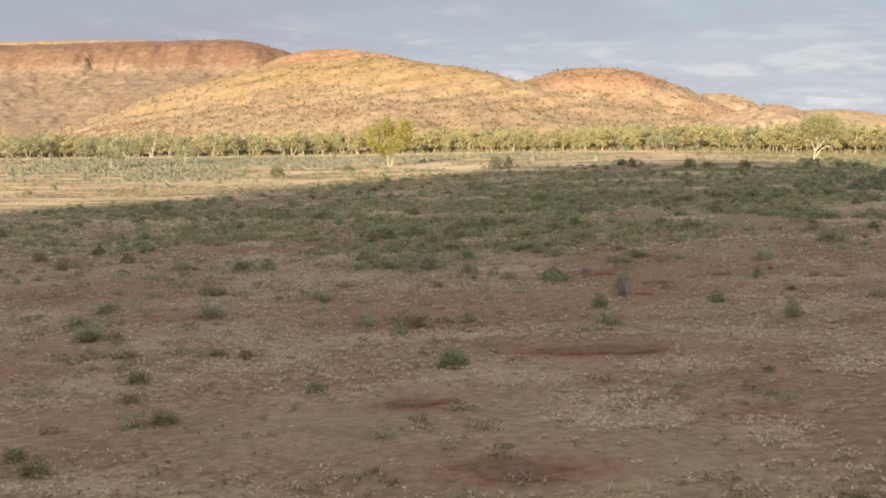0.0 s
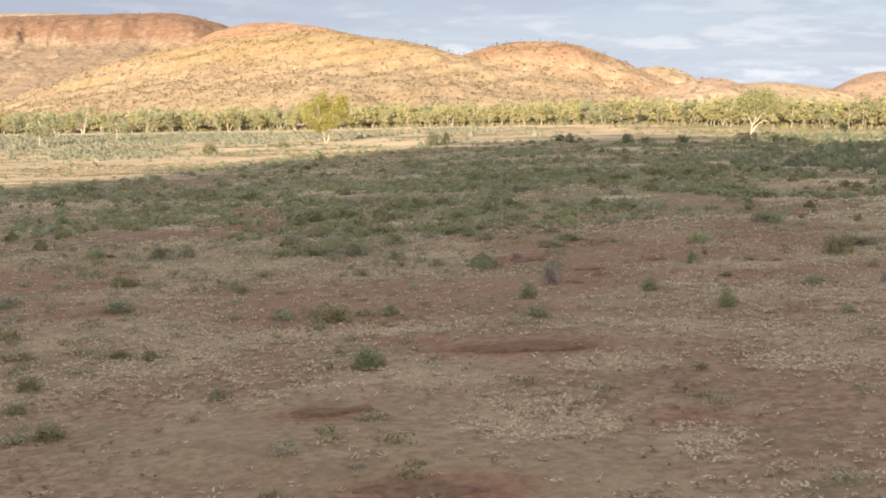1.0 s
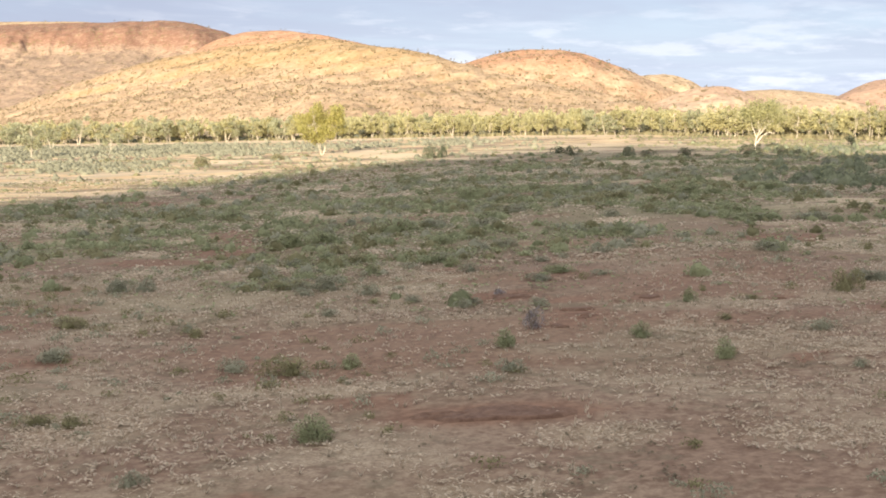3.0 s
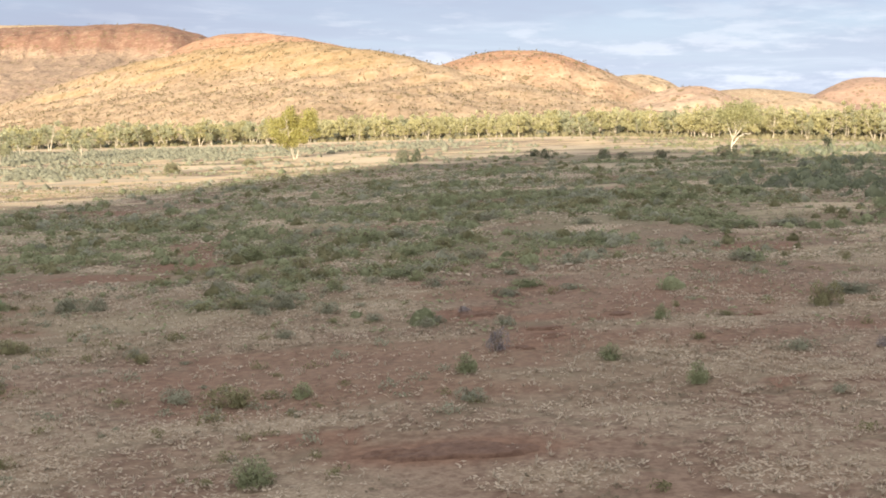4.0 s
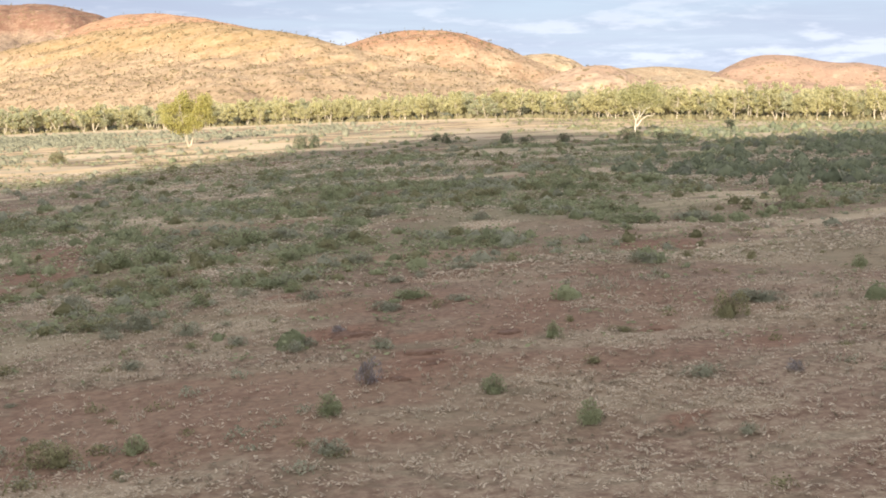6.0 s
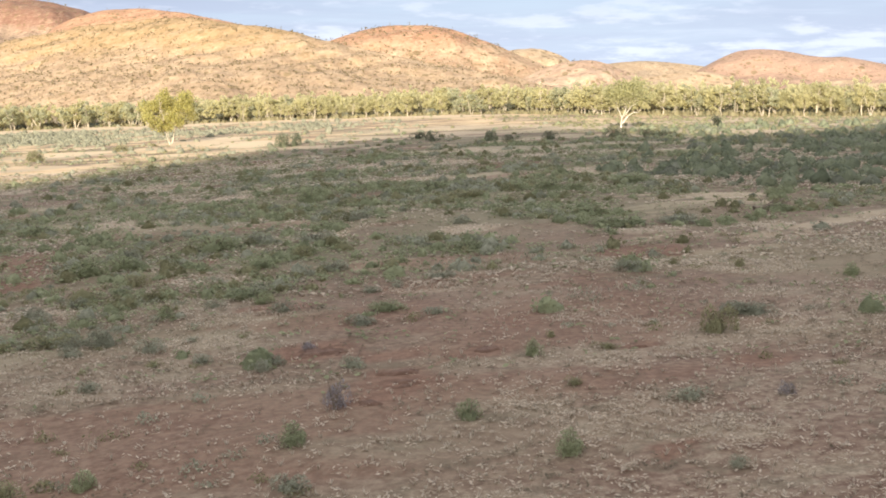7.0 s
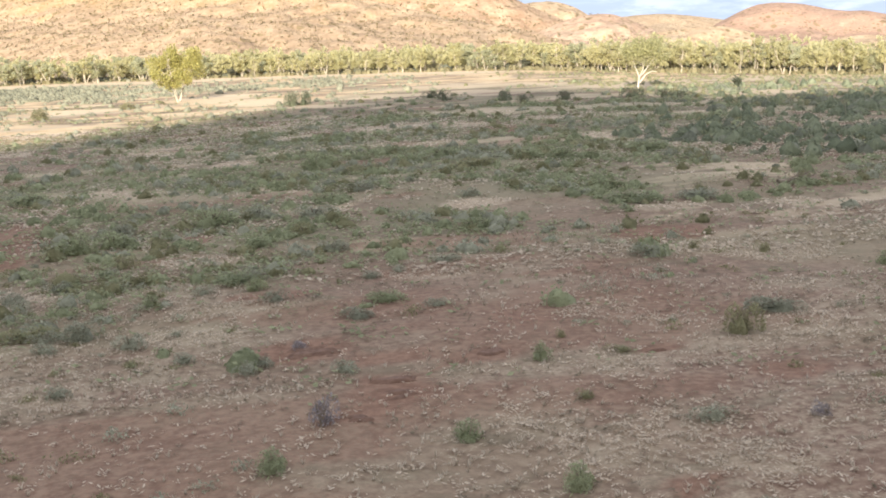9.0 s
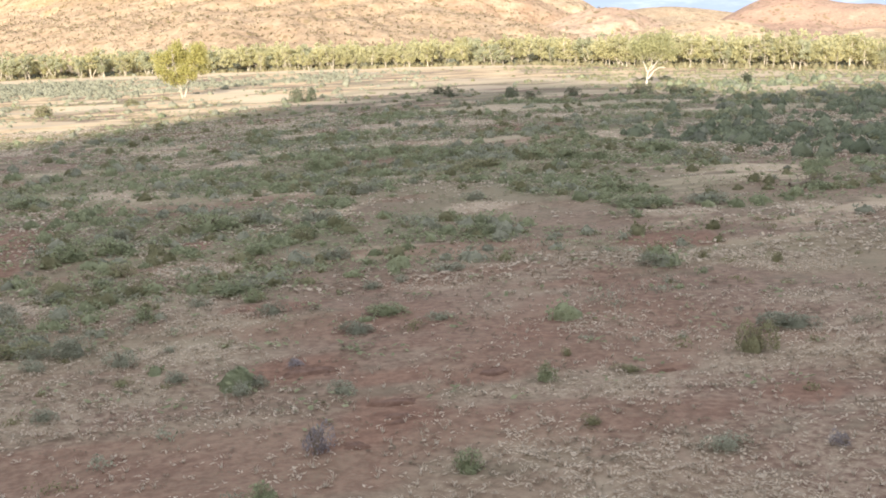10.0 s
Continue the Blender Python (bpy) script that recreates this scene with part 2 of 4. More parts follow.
def bark_material(name, pale, dark):
    material, net, shader, place = surface(name, 0.75)
    streaks = net.noise(net.scaled(place, (2.0, 2.0, 0.4)), 1.0, 5.0, 0.6)
    net.link(net.mix(net.step(streaks, 0.45, 0.7), pale, dark), shader.inputs["Base Color"])
    return material


SOIL = ground_material()
SCRAPE = bpy.data.materials.new("bare_red_earth")
GUM_LEAF = plant_material("gum_leaf", (0.5, 0.475, 0.265), (0.69, 0.645, 0.38), 0.12, 0.55)
GREY_GUM = plant_material("grey_gum_leaf", (0.42, 0.425, 0.275), (0.60, 0.595, 0.40), 0.12, 0.55)
OLD_LEAF = plant_material("old_gum_leaf", (0.43, 0.42, 0.22), (0.63, 0.60, 0.33), 0.2, 0.55)
YELLOW_LEAF = plant_material("yellow_gum_leaf", (0.36, 0.345, 0.115), (0.59, 0.54, 0.21), 0.2, 0.48)
DARK_LEAF = plant_material("dark_leaf", (0.12, 0.128, 0.092), (0.215, 0.215, 0.15), 0.4, 0.48)
GREEN_SCRUB = plant_material("green_scrub", (0.28, 0.305, 0.178), (0.475, 0.5, 0.305), 0.35)
GREY_SCRUB = plant_material("grey_saltbush", (0.285, 0.292, 0.213), (0.49, 0.49, 0.367), 0.35)
OLIVE_SCRUB = plant_material("olive_scrub", (0.235, 0.225, 0.12), (0.43, 0.41, 0.24), 0.35)
PALE_BUSH = plant_material("pale_saltbush", (0.33, 0.328, 0.235), (0.485, 0.475, 0.35), 0.2)
DARK_BUSH = plant_material("dark_bush", (0.12, 0.14, 0.09), (0.24, 0.255, 0.165), 0.35)
SUN_SCRUB = plant_material("yellow_green_scrub", (0.235, 0.235, 0.135), (0.36, 0.355, 0.21), 0.3)
SHADE_BUSH = plant_material("shade_bush", (0.15, 0.165, 0.125), (0.27, 0.28, 0.21), 0.3, 0.4)
GUM_BUSH = plant_material("gum_sapling_leaf", (0.34, 0.305, 0.18), (0.51, 0.46, 0.28), 0.25, 0.5)
DARK_SCRUB = plant_material("dark_scrub", (0.145, 0.17, 0.108), (0.31, 0.335, 0.215), 0.35, 0.25)
THICKET_GREY = plant_material("thicket_saltbush", (0.178, 0.19, 0.137), (0.333, 0.34, 0.25), 0.35, 0.25)
HILL_SCRUB = plant_material("hill_scrub", (0.19, 0.158, 0.085), (0.31, 0.26, 0.145), 0.1, 0.48)
DRY_SCRUB = plant_material("dry_grey_twigs", (0.26, 0.235, 0.235), (0.44, 0.40, 0.40))
STRAW = plant_material("dry_straw", (0.47, 0.395, 0.305), (0.82, 0.725, 0.595), 0.3, 0.48)
LITTER = plant_material("grey_litter", (0.180, 0.152, 0.109), (0.360, 0.312, 0.225), 0.3, 0.48)
WHITE_BARK = bark_material("white_gum_bark", (0.56, 0.495, 0.39), (0.30, 0.25, 0.19))
BRIGHT_BARK = bark_material("bright_gum_bark", (0.72, 0.66, 0.55), (0.45, 0.39, 0.30))
GREY_BARK = bark_material("grey_bark", (0.30, 0.25, 0.19), (0.15, 0.12, 0.09))


def scrape_material(material):
    net = Net(node_tree(material))
    shader = net.add("ShaderNodeBsdfPrincipled")
    shader.inputs["Roughness"].default_value = 0.95
    out = net.add("ShaderNodeOutputMaterial")
    net.link(shader.outputs[0], out.inputs[0])
    place = net.add("ShaderNodeNewGeometry").outputs["Position"]
    fine = net.noise(place, 2.2, 5.0, 0.65)
    net.link(net.mix(net.step(fine, 0.3, 0.7), (0.115, 0.064, 0.043), (0.2, 0.12, 0.083)), shader.inputs["Base Color"])
    bumped(net, shader, fine, 0.8, 0.2)


scrape_material(SCRAPE)


# ---- mesh helpers ----
def raw_mesh(name, verts, faces, smooth=False):
    """A mesh from arrays: verts (n, 3), faces (m, k) with one k."""
    mesh = bpy.data.meshes.new(name)
    verts = np.asarray(verts, dtype=np.float32)
    faces = np.asarray(faces, dtype=np.int32)
    k = faces.shape[1]
    mesh.vertices.add(len(verts))
    mesh.vertices.foreach_set("co", verts.ravel())
    mesh.loops.add(faces.size)
    mesh.loops.foreach_set("vertex_index", faces.ravel())
    mesh.polygons.add(len(faces))
    mesh.polygons.foreach_set("loop_start", np.arange(0, faces.size, k, dtype=np.int32))
    mesh.update(calc_edges=True)
    if smooth:
        mesh.polygons.foreach_set("use_smooth", np.ones(len(faces), dtype=bool))
    return mesh


def mesh_thing(name, mesh, material, parent=None, label=""):
    mesh.materials.append(material)
    ob = new(name, mesh)
    if parent is not None:
        ob.parent = parent
    if label:
        tagged(ob, label)
    return ob


def ground_z(x, y):
    x, y = np.asarray(x, dtype=float), np.asarray(y, dtype=float)
    roll = 5.0 * np.tanh(0.0097 * x)
    swell = 0.10 * np.sin(0.21 * x + 0.13 * y) + 0.12 * np.sin(0.09 * y - 0.17 * x + 1.3) + 0.07 * np.sin(0.47 * y + 0.1 * x)
    return roll + swell


def value_noise(x, y, scale, seed):
    """Smooth 2D value noise in 0..1 on arrays."""
    x, y = np.asarray(x, dtype=float) / scale, np.asarray(y, dtype=float) / scale
    xi, yi = np.floor(x).astype(np.int64), np.floor(y).astype(np.int64)
    fx, fy = x - xi, y - yi
    fx, fy = fx * fx * (3 - 2 * fx), fy * fy * (3 - 2 * fy)

    def corner(a, b):
        h = (a * 374761393 + b * 668265263 + seed * 974634777) & 0xFFFFFFFF
        h = ((h ^ (h >> 13)) * 1274126177) & 0xFFFFFFFF
        return ((h ^ (h >> 16)) & 0xFFFF) / 65535.0

    top = corner(xi, yi) * (1 - fx) + corner(xi + 1, yi) * fx
    bottom = corner(xi, yi + 1) * (1 - fx) + corner(xi + 1, yi + 1) * fx
    return top * (1 - fy) + bottom * fy


def fractal(x, y, scale, seed, octaves=4):
    total, amp, norm = 0.0, 1.0, 0.0
    for k in range(octaves):
        total = total + amp * value_noise(x, y, scale / 2 ** k, seed + k)
        norm += amp
        amp *= 0.5
    return total / norm


def leaf_quads(centres, sizes, spread=0.6, outward=None, bias=0.7, tall=1.0):
    """Small rhombic leaves or leaf clumps at the centres, turned at random or, by the bias, with their faces outward."""
    n = len(centres)
    face = rng.normal(size=(n, 3))
    face /= np.linalg.norm(face, axis=1)[:, None] + 1e-9
    if outward is not None:
        out = outward / (np.linalg.norm(outward, axis=1)[:, None] + 1e-9)
        face = face * (1 - bias) + out * bias
        face /= np.linalg.norm(face, axis=1)[:, None] + 1e-9
    a = rng.normal(size=(n, 3)) * np.array([1, 1, tall])
    a -= face * np.sum(a * face, axis=1)[:, None]
    a /= np.linalg.norm(a, axis=1)[:, None] + 1e-9
    b = np.cross(face, a)
    s = np.asarray(sizes).reshape(-1, 1)
    a, b = a * s, b * s * spread
    verts = np.stack([centres - a, centres - b, centres + a, centres + b], axis=1).reshape(-1, 3)
    return verts, np.arange(4 * n).reshape(-1, 4)


def grid_faces(rows, cols):
    i, j = np.meshgrid(np.arange(rows - 1), np.arange(cols - 1), indexing="ij")
    a = (i * cols + j).ravel()
    return np.stack([a, a + 1, a + cols + 1, a + cols], axis=1)


# ---- the ground, one sheet to the horizon ----
# the front of the river woods
LINE = np.array([(-345, 583), (-241, 627), (-157, 689), (-83, 710), (-0, 669), (59, 624), (128, 597), (169, 534), (218, 486), (291, 451), (381, 441)], dtype=float)

SCRAPES = ((3.8, 51.4, 6.0, 3.0), (10.3, 78.0, 9.0, 2.6), (-1.2, 63.7, 4.0, 2.0), (16.3, 61.0, 2.6, 2.0), (14.3, 117.9, 4.6, 3.4), (19.8, 106.2, 3.4, 2.6), (20.0, 109.0, 3.6, 1.4), (17.1, 102.7, 2.0, 1.4), (26.1, 112.6, 1.8, 2.2), (36.8, 111.2, 2.6, 0.9))


# bare red streaks among the grass, then beds of bleached straw: place, half width, half depth
REDS = ((-16, 181, 5.2, 10), (-16, 161, 5.9, 4.7), (-22, 153, 7.5, 3.2), (4, 167, 2.7, 4), (9, 330, 13, 9), (24, 296, 7.7, 6), (50, 152, 5.8, 4.3), (12, 136, 4.8, 2.9), (-46, 249, 13, 6.6), (59, 276, 11, 7), (-14, 173, 3.8, 8), (31, 89, 2.5, 1.6), (43, 105, 2.6, 2.6), (30, 122, 2.6, 2.6), (8, 79, 4.5, 1.7), (3, 82, 4.6, 1.5), (-2, 65, 1.9, 1.1), (-21, 97, 4, 2.1), (20, 114, 3.8, 2.2), (18, 107, 1.8, 4.1), (14, 120, 2.5, 1.5), (24, 112, 2.3, 1.3))
PALES_FAR = ((-11, 213, 5.5, 5), (-6, 208, 3.6, 4), (-23, 176, 3.2, 4.2), (-25, 161, 3.4, 3.8), (6, 240, 4.6, 5.2), (-22, 143, 4, 4), (-51, 278, 10, 6.7), (-38, 286, 4.2, 7), (36, 180, 5, 3.6), (5, 153, 5, 3.4), (26, 141, 5, 3), (5, 125, 3.4, 3.1), (9, 132, 5, 3), (36, 123, 3.6, 3.4), (55, 166, 5.0, 3.0), (51, 143, 6, 4), (56, 139, 5, 4.7), (70, 167, 4.5, 3), (41, 295, 19, 8), (72, 301, 7, 8), (70, 255, 4, 5), (12, 318, 13, 6.5), (18, 285, 8, 5.5))
PALES_NEAR = ((10, 132, 5.3, 2.1), (8, 125, 3.6, 3.6), (40, 118, 3.6, 3), (48, 114, 3.2, 5.2), (34, 108, 3, 4.4), (33, 97, 3.8, 3.1), (27, 101, 2.4, 5), (28, 94, 2.2, 3.2), (35, 91, 2.8, 3.7), (9, 62, 4, 5), (16, 57, 2, 3.6), (-1, 86, 6.8, 3.3), (-12, 79, 4.4, 4.2), (15, 73, 4.8, 2.9), (25, 71, 3.8, 3.5), (-10, 141, 4.6, 5), (-20, 141, 4, 5))


def blobs(x, y, spots, hard=1.6):
    """The nearest of several soft-edged ellipses, 0 to 1."""
    total = 0.0 * x
    for a, b, wide, deep in spots:
        total = np.maximum(total, np.exp(-(((x - a) / wide) ** 2 + ((y - b) / deep) ** 2) ** hard))
    return total


def ragged(x, y, spots, seed, scale=6.0):
    """The same, with torn edges and gaps."""
    return np.clip(blobs(x, y, spots) * 1.9 - 1.1 * (1 - fractal(x * 0.6, y, scale, seed, 3)), 0, 1)


def bare_soil(x, y):
    """How bare and red the soil lies, 0 to 1: round the scrapes, and in streaks between the grass."""
    total = 0.55 * np.clip((fractal(x * 0.45, y, 13, 85) - 0.60) * 9, 0, 1)
    total = np.maximum(total, np.clip(1.25 * ragged(x, y, REDS, 87, 5.0), 0, 0.66))
    for a, b, wide, deep in SCRAPES:
        total = np.maximum(total, np.exp(-((x - a) / (wide * 0.95)) ** 2 - ((y - b) / (deep * 0.95)) ** 2))
    return total


def bleached(x, y):
    return np.clip(1.3 * ragged(x, y, PALES_FAR + PALES_NEAR, 95), 0, 1)


def strips(x, y):
    """Long bands of bleached grass lying across the far plain, 0 to 1."""
    more = 0.045 * np.clip((y - 270) / 60, 0, 1)
    return np.clip((fractal(x * 0.22, y, 15, 115, 4) - 0.52 + more) * 15, 0, 1) * np.clip((y - np.interp(x, [20, 60], [175, 205])) / 50, 0, 1)


def straw_cover(x, y):
    """How thick the pale straw lies, 0 to 1."""
    return np.maximum(np.clip((fractal(x * 0.8, y, 15, 55) - 0.41) * 7, 0, 1) * (1 - 0.85 * bare_soil(x, y)), bleached(x, y))


# stands of green growth on the middle plain
GREENS_WEST = ((-35, 296, 10, 19), (-52, 262, 8, 14), (-18, 293, 10, 22), (2, 269, 8, 19), (-15, 255, 5.5, 10), (-44, 225, 8.8, 12), (-29, 217, 9.3, 12), (-37, 198, 7.6, 14), (-26, 189, 7.1, 13), (-29, 175, 7.3, 8.7), (-30, 164, 3.4, 5.3), (-9, 185, 4.2, 17), (-10, 174, 2.5, 8.6), (-4, 185, 4.5, 17), (-3, 147, 3.5, 8.4), (4, 214, 5.3, 22), (2, 185, 5.3, 14), (8, 194, 4.8, 19), (12, 170, 3.4, 12), (22, 262, 7.8, 25), (18, 204, 5.1, 19), (18, 167, 2.7, 12), (12, 282, 6, 17))
GREENS_EAST = ((34, 244, 8.3, 15), (30, 247, 4.2, 15), (42, 236, 3.5, 12), (30, 211, 7.1, 13), (28, 171, 4.2, 12), (38, 210, 5.3, 11), (34, 164, 3.7, 9), (46, 228, 4.9, 10), (62, 253, 7.7, 22), (58, 229, 5.9, 18), (46, 196, 5, 10), (62, 226, 4.9, 17), (53, 200, 6.8, 10), (53, 183, 4.7, 8.6), (71, 222, 5.8, 20), (52, 169, 3.6, 4.8), (9, 146, 4.7, 4.2), (-8, 130, 4.1, 4.1), (-16, 144, 1.7, 4), (46, 322, 18, 9), (84, 338, 34, 14), (113, 318, 27, 15))
THICKETS = ((80, 243, 6.5, 14), (86, 240, 6.5, 17), (97, 249, 7, 26), (111, 258, 9, 35), (122, 263, 9, 43), (90, 210, 3.5, 5.8), (101, 211, 3.6, 7.5), (140, 280, 22, 40), (175, 300, 30, 50))


# beds of saltbush on the sunny flat, and the sand between them
SALTBUSH = ((-87, 420, 19, 40), (-100, 440, 22, 30), (-93, 575, 36, 70), (-46, 549, 27, 60), (-127, 560, 20, 60), (-150, 520, 30, 50), (-4, 549, 22, 28), (30, 547, 22, 28), (-170, 600, 40, 30))
SANDS = ((-102, 735, 50, 45), (-36, 529, 14, 16), (-46, 432, 12, 18), (-75, 355, 13, 13), (-55, 356, 14, 14), (-38, 344, 15, 16), (-10, 466, 16, 28), (6, 426, 11, 20), (-14, 382, 8, 13), (-60, 465, 18, 8))


def sand_bank(x, y):
    """Bare sand: a bank along the foot of the woods, and bays between the saltbush."""
    foot = np.interp(x, LINE[:, 0], LINE[:, 1]) - 15
    bank = np.exp(-((y - foot) / np.clip(20 - 0.04 * x, 10, 30)) ** 2) * np.clip((128 - x) / 25, 0, 1)
    return np.clip(np.maximum(1.5 * bank, 1.2 * blobs(x, y, SANDS, 1.6) * np.clip((y - 345) / 60, 0.3, 1)) * (0.35 + 1.1 * fractal(x * 0.3, y, 12, 151, 3)), 0, 1)


def green_patch(x, y):
    """How thick the green growth stands, 0 to 1."""
    front = np.interp(x, [-90, -40, -15, -4, 4, 11, 27, 40, 54, 71, 83, 140], [168, 160, 148, 128, 138, 147, 145, 152, 160, 172, 176, 185])
    band = np.clip((y - front + 10) / 20, 0, 1) * np.clip((370 - y) / 110, 0.08, 1) * np.clip((x + 40 - 0.6 * (y - 340)) / 25, 0, 1)
    loose = 0.55 * band * np.clip((fractal(x * 0.7, y * 0.9, 34, 5) - 0.36) * 6, 0, 1)
    stands = np.clip(1.7 * blobs(x, y, GREENS_WEST + GREENS_EAST), 0, 1) * np.clip((fractal(x * 0.7, y, 11, 105, 3) - 0.30) * 5, 0.12, 1)
    stands = stands * (1 - 0.55 * np.clip((y - 235) / 20, 0, 1) * np.clip((8 - x) / 16, 0, 1))
    return np.maximum(loose, stands) * (1 - 0.93 * bleached(x, y)) * (1 - 0.85 * np.clip(bare_soil(x, y), 0, 1))


def make_ground():
    ys = np.concatenate([np.arange(-4800, -400, 400), np.arange(-400, 30, 30), np.arange(30, 290, 1.7), np.arange(290, 500, 3), np.arange(500, 720, 8), np.geomspace(720, 4900, 24)])
    xs = np.concatenate([np.linspace(-4900, -420, 14), np.arange(-400, -90, 12), np.arange(-90, 110, 1.8), np.arange(110, 420, 12), np.linspace(440, 4900, 14)])
    gx, gy = np.meshgrid(xs, ys)
    rough = np.where((gy > 30) & (gy < 240) & (np.abs(gx) < 110), 1.0, 0.0)
    gz = ground_z(gx, gy) + rough * 0.16 * (fractal(gx, gy, 3.2, 3) - 0.5)
    verts = np.stack([gx, gy, gz], axis=-1).reshape(-1, 3)
    mesh = raw_mesh("ground", verts, grid_faces(len(ys), len(xs)), True)
    for key, values in (("bare", bare_soil(gx, gy)), ("straw", straw_cover(gx, gy)), ("bleached", bleached(gx, gy)), ("strip", strips(gx, gy)), ("herbs", green_patch(gx, gy)), ("sand", sand_bank(gx, gy))):
        mesh.attributes.new(key, "FLOAT", "POINT").data.foreach_set("value", values.ravel().astype(np.float32))
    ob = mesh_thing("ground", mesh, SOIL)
    tagged(ob, "red-brown outback plain with straw litter and pale sand", "ground", kind="structure")


make_ground()


# ---- hills ----
def hill(name, label, crest, front, back, material, cliff=0.0, rough=1.0, seed=1, sink=-12.0, fine=90, grain=3.6, gullies=0.20, edge=34):
    """A ridge lofted along its crest: a scree foot in front, a steeper band of rock below the crest, and a back slope."""
    pts = np.array(crest, dtype=float)
    run = np.concatenate([[0], np.cumsum(np.linalg.norm(np.diff(pts[:, :2], axis=0), axis=1))])
    n = max(60, int(run[-1] / grain))
    s = np.linspace(0, run[-1], n)
    line = np.stack([np.interp(s, run, pts[:, k]) for k in range(3)], axis=1)
    soft = 9
    kernel = np.ones(soft) / soft
    line[:, 2] = np.convolve(np.pad(line[:, 2], soft // 2, mode="edge"), kernel, "valid")
    line[:, 2] += rough * 4.0 * (fractal(s, s * 0 + seed * 10, 26, seed, 5) - 0.5)
    way = line[:, :2] / np.linalg.norm(line[:, :2], axis=1)[:, None]
    m, mb = fine, 14
    u = np.linspace(0, 1, m)
    body = u ** 0.95 * (1 - cliff)
    # the steep face wanders up and down along the ridge
    brow = 0.84 + 0.13 * (fractal(s, s * 0 + seed, 90, seed + 23, 3) - 0.5)[:, None]
    band = 1 / (1 + np.exp(-(u[None, :] - brow) * edge))
    band = (band - band[:, :1]) / (band[:, -1:] - band[:, :1])
    shape = body[None, :] + cliff * band
    shape = np.concatenate([shape, np.repeat((1 - np.linspace(0, 1, mb + 1)[1:] ** 1.3)[None, :], n, axis=0)], axis=1)
    off = np.concatenate([-(1 - u) * front, np.linspace(0, 1, mb + 1)[1:] * back])
    px = line[:, None, 0] + way[:, None, 0] * off[None, :]
    py = line[:, None, 1] + way[:, None, 1] * off[None, :]
    z = sink + (line[:, None, 2] - sink) * shape
    mid = np.concatenate([np.sin(np.pi * np.clip(u, 0, 1)) ** 0.6, np.zeros(mb)])[None, :]
    gully = fractal(px, py * 0.45, 80, seed + 5, 4) - 0.5
    spur = 0.5 - np.abs(fractal(px, py * 0.35, 42, seed + 7, 3) - 0.5) * 4
    ledge = fractal(px, py, 15, seed + 9, 4) - 0.5
    # clefts run down the steep face
    cleft = np.abs(fractal(px, py * 0.12, 26, seed + 19, 4) - 0.5) * 2
    face = np.concatenate([np.exp(-((u[None, :] - brow) / 0.09) ** 2), np.zeros((n, mb))], axis=1)
    tall = np.maximum(line[:, None, 2] - sink, 5.0)
    z = z + mid * (gully * gullies * tall + spur * gullies * 0.28 * tall + ledge * 7.5 * rough) + face * cliff * (0.22 - cleft) * 0.42 * tall * (rough if rough > 0.3 else 0)
    # dipping beds of rock stand out as broken steps
    dip = z - 0.17 * px + 5.0 * (fractal(px, py, 60, seed + 13, 2) - 0.5)
    step = 12.0
    part = dip / step - np.floor(dip / step)
    rise = np.where(part < 0.66, part * 0.18, 0.1188 + (part - 0.66) * 2.592) - part
    where = np.clip((fractal(px, py, 48, seed + 17, 3) - 0.36) * 6, 0, 1) * np.concatenate([np.clip((u - 0.45) * 3.0, 0, 1), np.zeros(mb)])[None, :]
    z = z + 0.6 * rise * step * min(1.0, rough) * where * np.minimum(mid * 2.5, 1.0)
    verts = np.stack([px, py, z], axis=-1).reshape(-1, 3)
    ob = mesh_thing(name, raw_mesh(name, verts, grid_faces(n, m + mb)[:, ::-1], True), material)
    tagged(ob, label, "hill", kind="structure")
    return np.stack([px, py, z], axis=-1)[:, : m + 2]


CREAM_ROCK = hill_material("cream_scree_and_yellow_rock", (0.415, 0.31, 0.207), (0.365, 0.252, 0.13), (0.315, 0.224, 0.145), 44.0, 60.0)
RED_ROCK = hill_material("red_rock_cliff", (0.375, 0.277, 0.195), (0.238, 0.122, 0.085), (0.28, 0.198, 0.142), 108.0, 124.0, ragged_edge=44.0)
ORANGE_ROCK = hill_material("orange_rock_dome", (0.455, 0.335, 0.225), (0.405, 0.225, 0.138), (0.345, 0.23, 0.145), 48.0, 60.0, ragged_edge=20.0)
PALE_ROCK = hill_material("pale_rock_knoll", (0.47, 0.365, 0.25), (0.42, 0.31, 0.20), (0.36, 0.26, 0.168), 30.0, 80.0)
RED_EARTH = hill_material("bare_red_hillside", (0.45, 0.325, 0.235), (0.40, 0.262, 0.19), (0.37, 0.255, 0.185), -4.0, 14.0)
PINK_ROCK = hill_material("pinkish_stony_slope", (0.48, 0.365, 0.265), (0.43, 0.295, 0.21), (0.40, 0.285, 0.20), 10.0, 40.0)

